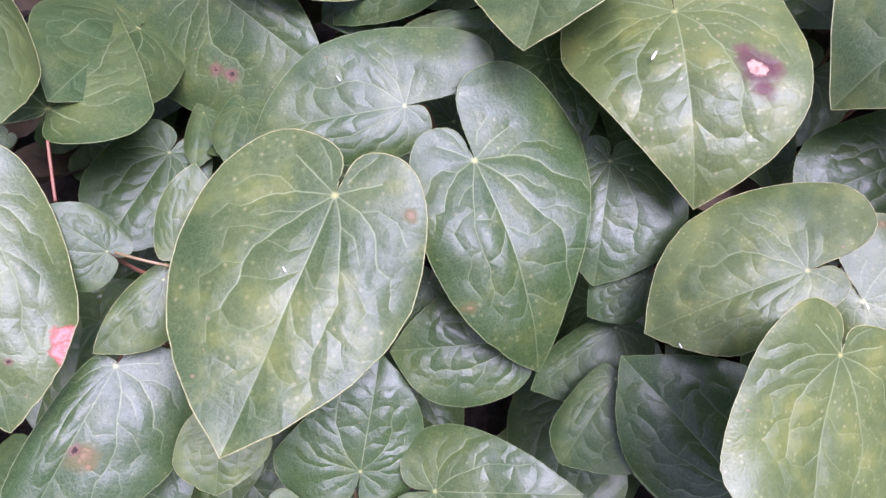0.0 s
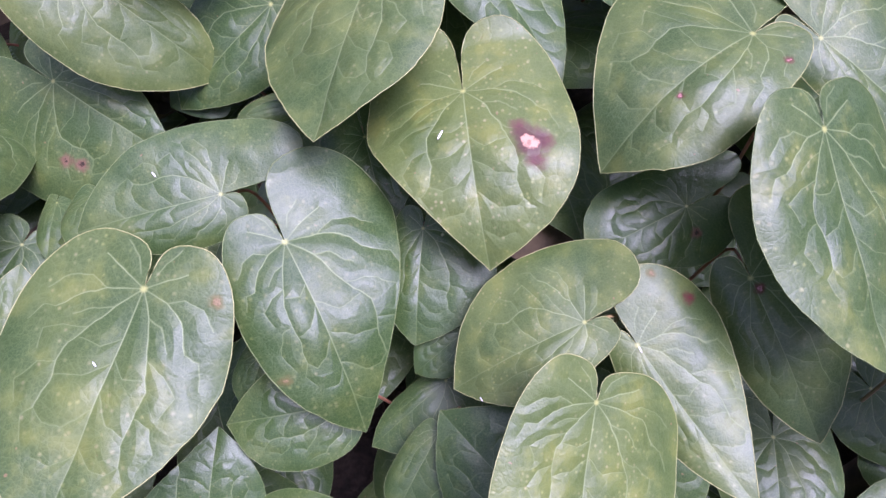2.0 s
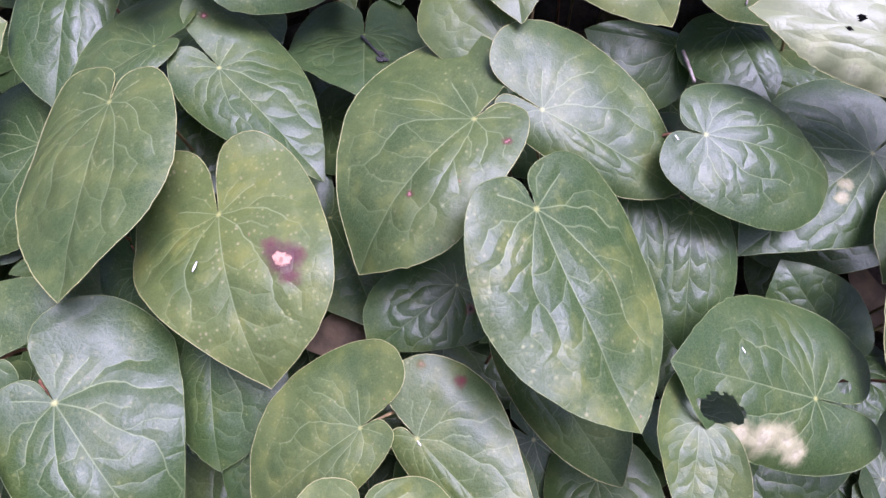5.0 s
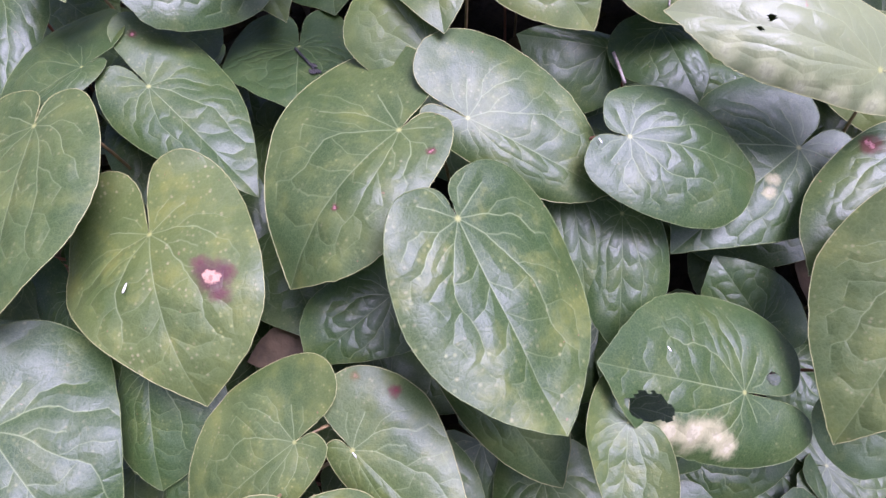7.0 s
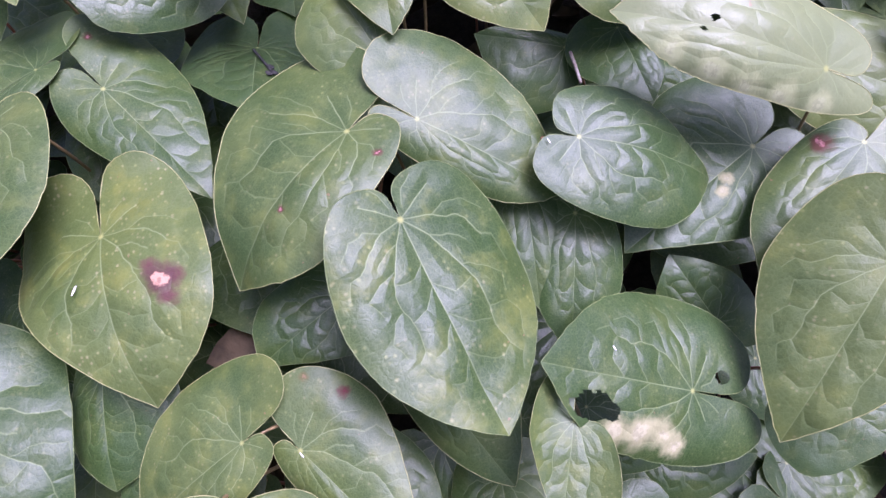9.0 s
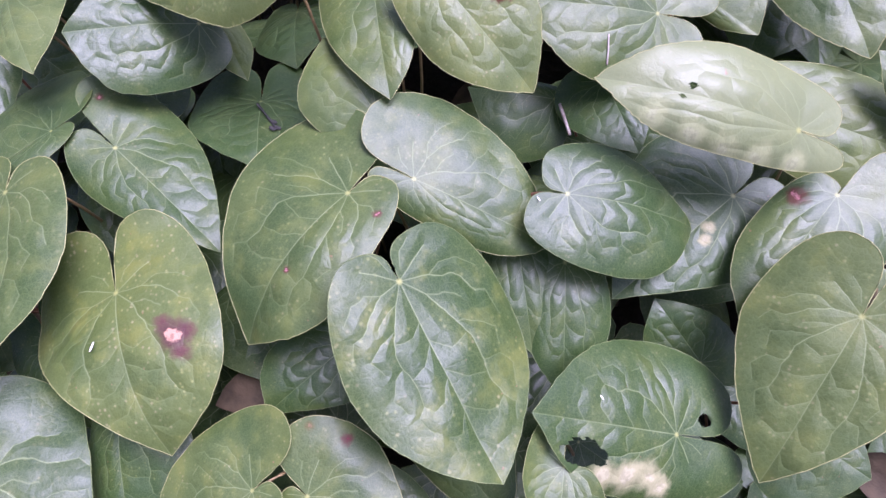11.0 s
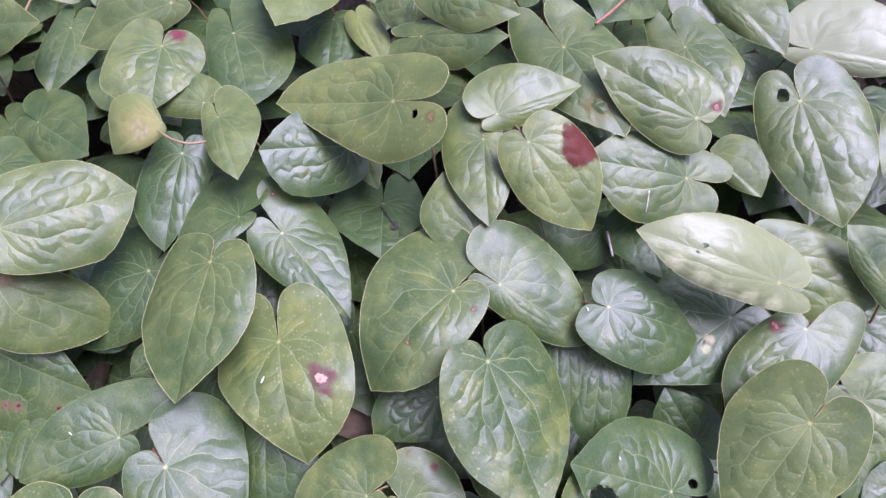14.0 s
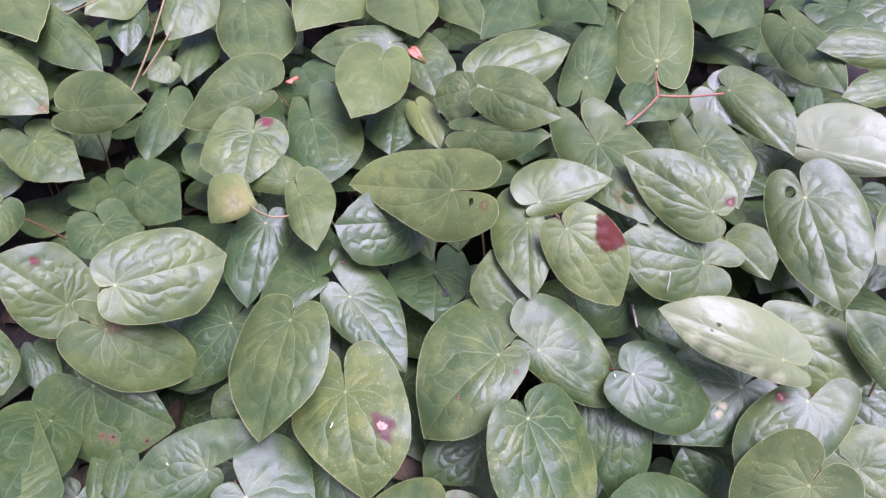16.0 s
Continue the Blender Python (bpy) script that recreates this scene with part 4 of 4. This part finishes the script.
leaf((-0.0847, 0.1554, 0.1808), (-0.0830, 0.1314, 0.1790), (0.20, -0.06, 0.98), (0.39, 0.38, 0.22, 2.1), (0.21, 0.50, 0.22, 2.1), 0.20, 0.15, gloss=0.1)
leaf((-0.0693, 0.1540, 0.1851), (-0.0707, 0.1297, 0.1841), (0.12, -0.05, 0.99), (0.45, 0.50, 0.22, 2.1), (0.33, 0.42, 0.22, 2.1), 0.20, 0.15, gloss=0.1)
leaf((0.0314, 0.1470, 0.2123), (0.0378, 0.1187, 0.1979), (-0.13, -0.47, 0.87), (0.40, 0.34, 0.50, 2.1), (0.50, 0.12, 0.50, 2.1), 0.05, 0.15, gloss=1.0)
leaf((0.0481, 0.1161, 0.2023), (0.0432, 0.0848, 0.1845), (-0.14, -0.47, 0.87), (0.65, 0.43, 0.20, 2.1), (0.33, 0.50, 0.20, 2.1), 0.10, 0.15, spots=((-0.171, 0.048, 0.017, *CREAM),), gloss=1.0)
leaf((0.0214, 0.0710, 0.1784), (-0.0146, 0.0679, 0.1771), (0.01, -0.45, 0.89), (0.48, 0.44, 0.10, 2.8), (0.48, 0.27, 0.22, 2.1), 0.15, 0.15, gloss=1.0)
leaf((-0.0556, 0.0444, 0.1832), (-0.0561, 0.0291, 0.1754), (0.27, -0.45, 0.85), (0.75, 0.30, 0.22, 2.1), (0.63, 0.50, 0.22, 2.1), 0.40, 0.15, gloss=0.1)
leaf((-0.0407, 0.0226, 0.1738), (-0.0348, 0.0117, 0.1712), (0.21, -0.12, 0.97), (0.74, 0.50, 0.60, 2.1), (0.59, 0.12, 0.60, 2.1), 0.30, 0.15, gloss=0.1)
leaf((-0.0012, 0.0335, 0.1620), (0.0385, 0.0325, 0.1652), (-0.09, -0.26, 0.96), (0.45, 0.08, 0.25, 1.8), (0.38, 0.37, 0.30, 2.1), 0.20, 0.15, gloss=1.0)
leaf((0.0484, 0.0610, 0.1755), (0.0334, 0.0411, 0.1619), (-0.25, -0.41, 0.88), (0.67, 0.53, 0.10, 2.0), (0.29, 0.62, 0.08, 3.0), 0.20, 0.15, gloss=0.6)
leaf((0.0754, 0.0328, 0.1766), (0.0491, 0.0652, 0.1818), (-0.23, -0.33, 0.92), (0.43, 0.42, 0.22, 2.0), (0.54, 0.43, 0.22, 1.5), 0.10, 0.15, gloss=1.0)
leaf((0.0578, 0.0878, 0.1853), (0.0424, 0.0795, 0.1765), (-0.24, -0.46, 0.85), (0.45, 0.43, 0.22, 2.1), (0.44, 0.47, 0.22, 2.1), 0.10, 0.15, gloss=0.1)
leaf((0.0518, 0.0788, 0.1705), (0.0269, 0.0634, 0.1592), (-0.17, -0.40, 0.90), (0.55, 0.31, 0.22, 2.1), (0.21, 0.50, 0.22, 2.1), 0.05, 0.15, gloss=0.1)
leaf((-0.0035, 0.0863, 0.1838), (-0.0100, 0.0734, 0.1732), (0.00, -0.63, 0.77), (0.54, 0.38, 0.22, 2.1), (0.39, 0.50, 0.22, 2.1), 0.05, 0.15, gloss=0.1)
leaf((0.0586, 0.1181, 0.1983), (0.0352, 0.0931, 0.1844), (0.07, -0.53, 0.84), (0.34, 0.48, 0.22, 2.1), (0.41, 0.46, 0.22, 2.1), 0.05, 0.15, gloss=0.1)
leaf((-0.0305, 0.1973, 0.1969), (-0.0450, 0.1901, 0.1915), (-0.02, -0.58, 0.82), (0.84, 0.12, 0.22, 2.1), (0.47, 0.50, 0.22, 2.1), 0.10, 0.15, gloss=0.1)
leaf((0.0123, 0.1507, 0.2246), (-0.0039, 0.1493, 0.2227), (-0.05, -0.56, 0.83), (0.25, 0.33, 0.22, 2.1), (0.18, 0.50, 0.22, 2.1), 0.15, 0.15, gloss=0.1)
leaf((0.0153, 0.1597, 0.2149), (-0.0006, 0.1501, 0.2108), (0.12, -0.54, 0.83), (0.87, 0.12, 0.22, 2.1), (0.20, 0.29, 0.22, 2.1), 0.15, 0.15, gloss=0.1)

leaf((0.3938, 0.1704, 0.2660), (0.3556, 0.1524, 0.2520), (-0.30, -0.45, 0.84), (0.42, 0.28, 0.30, 2.4), (0.45, 0.25, 0.30, 2.3), 0.45, 0.30, bow=0.05, gloss=0.4, label='grey-green leaf with a white petal lying on it')
leaf((0.2816, 0.0128, 0.1760), (0.2737, 0.0303, 0.1700), (-0.35, -0.30, 0.88), (0.40, 0.35, 0.15, 2.2), (0.42, 0.40, 0.15, 2.2), 0.40, 0.20, bow=0.10, cup=0.12, material=DEAD, rim=DEAD, label='reddish brown dead leaf lying low between green ones')
leaf((0.0999, 0.1222, 0.1780), (0.0728, 0.1217, 0.1800), (0.10, -0.45, 0.88), (0.30, 0.35, 0.12, 2.2), (0.34, 0.40, 0.12, 2.2), 0.40, 0.20, bow=0.10, cup=0.12, material=DEAD, rim=DEAD, label='brown dead leaf lying low between green ones')

# ---- leaves of the lower storey and of the bed's surroundings ----
models = []
for k in range(6):
    r = random.Random(70 + k)
    models.append(leaf((0, 0, 0), (0, 0.048, 0), (0, 0, 1), (0.42 + 0.1 * r.random(), 0.22, 0.3, 2.1), (0.42 + 0.1 * r.random(), 0.22, 0.3, 2.1), tone=0.12, mott=0.1,
                       bow=0.06, cup=-0.10, wave=0.02, fine=False, stalk=False, label="deep green heart-shaped leaf low in the dense leaf cover"))
spots_on = [o.matrix_world @ Vector((0, d, 0)) for o in scene.objects if o.name.split(".")[0] == "leaf" and o not in models for d in (-0.01, 0.012, 0.03, 0.045)]
rnd = random.Random(5)
places = []
for row in range(30):
    for colm in range(30):
        x, y = -0.36 + 0.033 * colm + rnd.uniform(-0.014, 0.014), -0.12 + 0.033 * row + rnd.uniform(-0.014, 0.014)
        near = [p.z for p in spots_on if math.hypot(p.x - x, p.y - y) < 0.042]
        slope = math.degrees(math.atan((bed(x, y + 0.01) - bed(x, y - 0.01)) / 0.02))
        turn = 180 + rnd.gauss(0, 55)
        if near:
            z, tilt = min(min(near), bed(x, y) - 0.02) - rnd.uniform(0.022, 0.044), slope * 0.6
        else:
            z, tilt = bed(x, y) - rnd.uniform(0.012, 0.03), slope * 0.8
        lean = Matrix.Rotation(radians(tilt), 4, "X")
        m = Matrix.Translation((x, y, z)) @ lean @ pose(0, 0, 0, rnd.uniform(-16, 12), rnd.uniform(-14, 14), turn) @ Matrix.Scale(rnd.uniform(0.8, 1.12), 4)
        places.append((math.hypot(x - 0.1, (y - 0.14) * 0.8), m, rnd.randrange(6)))
places.sort(key=lambda p: p[0])
for _, m, k in places[:160]:
    made = copy_thing(models[k], m)
    for o in made.children:
        if o.name.startswith("blade"):
            o.color = (rnd.uniform(0.0, 0.3), 0.1, 0, rnd.uniform(0.3, 1.0))
# the leaves further off, as one spread
verts, faces, co, vco = [], [], [], []
for _, m, k in places[160:]:
    me = next(o.data for o in models[k].children if o.name.startswith("blade"))
    start, offset = len(verts), rnd.random() * 40
    verts += [m @ v.co for v in me.vertices]
    faces += [tuple(start + i for i in p.vertices) for p in me.polygons]
    co += [(d.vector[0], d.vector[1], offset) for d in me.attributes["leafco"].data]
    vco += [tuple(d.vector) for d in me.attributes["veinco"].data]
cover = link("leaf_cover", verts, faces, GREEN, attrs=(("leafco", co), ("veinco", vco)))
cover.color = (0.22, 0.1, 0, 0.5)
tagged(cover, "dense cover of deep green heart-shaped leaves round the bed", "foliage", kind="stuff")
for o in models:
    for child in o.children_recursive:
        bpy.data.objects.remove(child)
    bpy.data.objects.remove(o)

# ---- stalks and small fallen things ----
def stem(name, line, radius, material, label, category="stalk"):
    line = [Vector(p) for p in line]
    pts = []
    for k in range(len(line) - 1):
        a, b = line[max(k - 1, 0)], line[min(k + 2, len(line) - 1)]
        for s in range(5):
            u = s / 5
            pts.append(0.5 * ((2 * line[k]) + (line[k + 1] - a) * u + (2 * a - 5 * line[k] + 4 * line[k + 1] - b) * u * u + (3 * line[k] - a - 3 * line[k + 1] + b) * u ** 3))
    pts.append(line[-1])
    v, f = tube(pts, [radius * (1.0 + 0.18 * noise.noise((k * 0.7, radius * 9000, 2))) for k in range(len(pts))], 8)
    tagged(link(name, v, f, material), label, category)


def petal(name, start, end, normal, width, material, label, category, curl, pointed=False):
    """A small curled flake that lies on a leaf, with an uneven outline, rounded or running to a point."""
    a, b, up = Vector(start), Vector(end), Vector(normal)
    way = b - a
    size = way.length
    way.normalize()
    up = (up - way * (up @ way)).normalized()
    side = way.cross(up)
    verts, faces = [], []
    rows, cols = 9, 5
    for layer in (0.0, -0.00012):
        for r in range(rows):
            u = r / (rows - 1)
            swell = min(1.0, 0.25 + 4.5 * u) * (1.03 - u) ** 0.8 if pointed else math.sin(math.pi * (0.06 + 0.88 * u)) ** 0.7
            half = 0.5 * width * swell * (1 + 0.25 * noise.noise((u * 5, size * 900, 0)))
            for c in range(cols):
                s = 2 * c / (cols - 1) - 1
                verts.append(a + way * size * u + side * half * s + up * (curl * width * (0.35 * s * s + 0.5 * (u - 0.5) ** 2) + layer))
    n = rows * cols
    for r in range(rows - 1):
        for c in range(cols - 1):
            i = r * cols + c
            faces += [(i, i + 1, i + cols + 1, i + cols), (n + i + cols, n + i + cols + 1, n + i + 1, n + i)]
    rim = [c for c in range(cols)] + [r * cols + cols - 1 for r in range(1, rows)] + [(rows - 1) * cols + c for c in range(cols - 2, -1, -1)] + [r * cols for r in range(rows - 2, 0, -1)]
    faces += [(rim[k], n + rim[k], n + rim[(k + 1) % len(rim)], rim[(k + 1) % len(rim)]) for k in range(len(rim))]
    tagged(link(name, verts, faces, material), label, category)


stem("stalk", [(0.2685, 0.2665, 0.2967), (0.2714, 0.2766, 0.2975), (0.2763, 0.2898, 0.2970)], 0.0007, STALK, "thin red forking leaf stalk above the leaves")
stem("stalk", [(0.2685, 0.2665, 0.2967), (0.2875, 0.2644, 0.2947), (0.3097, 0.2648, 0.2930)], 0.0007, STALK, "thin red forking leaf stalk above the leaves")
stem("stalk", [(0.2685, 0.2665, 0.2967), (0.2558, 0.2562, 0.2955), (0.2412, 0.2466, 0.2946)], 0.0007, STALK, "thin red forking leaf stalk above the leaves")
stem("stalk", [(0.0250, 0.2406, 0.2810), (0.0298, 0.2362, 0.2790), (0.0362, 0.2332, 0.2770), (0.0426, 0.2342, 0.2750), (0.0463, 0.2371, 0.2730)], 0.0006, STALK_TAN, "thin tan stalk of the curled lime-green leaf")
stem("stalk", [(-0.0635, 0.3792, 0.2720), (-0.0539, 0.4251, 0.2785), (-0.0384, 0.4722, 0.2989)], 0.0007, STALK_TAN, "brownish tan stalk rising through a dark gap")
stem("stalk", [(-0.0577, 0.4032, 0.2716), (-0.0481, 0.4276, 0.2753), (-0.0374, 0.4400, 0.2838)], 0.0006, STALK_TAN, "brownish tan stalk rising through a dark gap")
stem("stalk", [(-0.1077, 0.4531, 0.2990), (-0.0978, 0.4662, 0.2981), (-0.0828, 0.4767, 0.2990)], 0.0005, STALK_TAN, "thin brownish stalk above dark soil")
stem("stalk", [(-0.1063, 0.1118, 0.2149), (-0.1039, 0.1040, 0.2125), (-0.1013, 0.0955, 0.2098)], 0.0004, STALK, "thin red upright stalk in a dark gap")
stem("stalk", [(-0.0841, 0.0829, 0.2046), (-0.0769, 0.0810, 0.2043), (-0.0709, 0.0811, 0.2011)], 0.0004, STALK_TAN, "thin brown stalk of the small round leaf")
petal("petal", (0.1334, 0.3692, 0.2862), (0.1417, 0.3557, 0.2814), (-0.14, -0.40, 0.90), 0.0085, RED, "fallen coral-red petal lying on a leaf", "petal", 0.7, True)
petal("petal", (0.0551, 0.3646, 0.2752), (0.0454, 0.3649, 0.2740), (-0.13, -0.20, 0.97), 0.0085, RED, "fallen coral-red petal lying on a leaf", "petal", 0.7, True)
petal("petal", (0.3725, 0.1645, 0.2615), (0.3705, 0.1557, 0.2590), (-0.30, -0.45, 0.84), 0.0042, WHITE, "dry white petal lying on a leaf", "petal", 0.35)
petal("petal", (0.1659, 0.0614, 0.2176), (0.1628, 0.0578, 0.2176), (0.39, -0.42, 0.82), 0.0012, WHITE, "small white petal stuck to a leaf edge", "petal", 0.25)
petal("petal", (0.0556, 0.1287, 0.2312), (0.0540, 0.1262, 0.2305), (-0.09, -0.46, 0.89), 0.0006, WHITE, "tiny pinkish white shred on the spotted leaf", "debris", 0.10)
stem("needle", [(0.2278, 0.1689, 0.2287), (0.2268, 0.1622, 0.2275), (0.2260, 0.1557, 0.2256)], 0.0006, NEEDLE, "weathered grey conifer needle lying on a leaf", "needle")
stem("needle", [(0.2428, 0.1669, 0.2565), (0.2412, 0.1632, 0.2534), (0.2396, 0.1600, 0.2497)], 0.0003, NEEDLE, "pale dry needle lying on a leaf", "needle")
stem("twig", [(0.1205, 0.2094, 0.2347), (0.1229, 0.2006, 0.2354), (0.1253, 0.1918, 0.2353)], 0.0005, BLACK, "thin dark twig with black crumbs on a leaf", "twig")
petal("crumb", (0.1240, 0.1970, 0.2358), (0.1259, 0.1945, 0.2356), (0.06, -0.01, 1.00), 0.0016, BLACK, "black crumb of debris on a dark leaf", "debris", 0.50)
petal("crumb", (0.1247, 0.1935, 0.2357), (0.1266, 0.1911, 0.2354), (0.06, -0.01, 1.00), 0.0016, BLACK, "black crumb of debris on a dark leaf", "debris", 0.50)
petal("crumb", (0.1228, 0.1937, 0.2359), (0.1247, 0.1913, 0.2356), (0.06, -0.01, 1.00), 0.0016, BLACK, "black crumb of debris on a dark leaf", "debris", 0.50)
petal("shred", (-0.0364, 0.0723, 0.2161), (-0.0355, 0.0711, 0.2157), (0.00, -0.28, 0.96), 0.0004, WHITE, "tiny pale shred lying on a leaf", "debris", 0.10)
petal("shred", (-0.0280, 0.1264, 0.2247), (-0.0270, 0.1252, 0.2240), (0.05, -0.53, 0.84), 0.0004, WHITE, "tiny pale shred lying on a leaf", "debris", 0.10)
petal("shred", (0.1935, 0.0647, 0.2169), (0.1939, 0.0633, 0.2162), (0.26, -0.45, 0.85), 0.0004, WHITE, "tiny pale shred lying on a leaf", "debris", 0.10)
petal("shred", (0.0601, 0.0630, 0.1953), (0.0608, 0.0618, 0.1950), (-0.39, -0.25, 0.88), 0.0004, WHITE, "tiny pale shred lying on a leaf", "debris", 0.10)
petal("shred", (0.1032, 0.0695, 0.2054), (0.1038, 0.0681, 0.2047), (-0.13, -0.34, 0.93), 0.0004, WHITE, "tiny pale shred lying on a leaf", "debris", 0.10)
petal("shred", (0.1979, 0.1226, 0.2406), (0.1983, 0.1211, 0.2399), (0.31, -0.49, 0.81), 0.0004, WHITE, "tiny pale shred lying on a leaf", "debris", 0.10)
petal("shred", (0.0390, 0.1630, 0.2498), (0.0396, 0.1613, 0.2492), (0.17, -0.28, 0.94), 0.0004, WHITE, "tiny pale shred lying on a leaf", "debris", 0.10)

# brown litter on the soil under the leaves
rnd = random.Random(31)
verts, faces = [], []
for k in range(420):
    x, y = rnd.uniform(-0.3, 0.55), rnd.uniform(-0.12, 0.75)
    m = Matrix.Translation((x, y, soil(x, y) + rnd.uniform(0.002, 0.02))) @ pose(0, 0, 0, rnd.uniform(-30, 30), rnd.uniform(-30, 30), rnd.uniform(0, 360)) @ Matrix.Scale(rnd.uniform(0.02, 0.05), 4)
    start = len(verts)
    for r in range(7):
        for c in range(5):
            u, s = r / 6, c / 2 - 1
            half = 0.32 * math.sin(math.pi * (0.03 + 0.94 * u)) ** 0.8
            verts.append(m @ Vector((half * s, u, 0.16 * s * s + 0.22 * (u - 0.5) ** 2 + 0.05 * noise.noise((u * 4, s * 2, k)))))
    faces += [(start + r * 5 + c, start + r * 5 + c + 1, start + r * 5 + c + 6, start + r * 5 + c + 5) for r in range(6) for c in range(4)]
tagged(link("leaf_litter", verts, faces, DEAD), "brown curled dead leaves lying on dark soil", "leaf litter", kind="stuff")
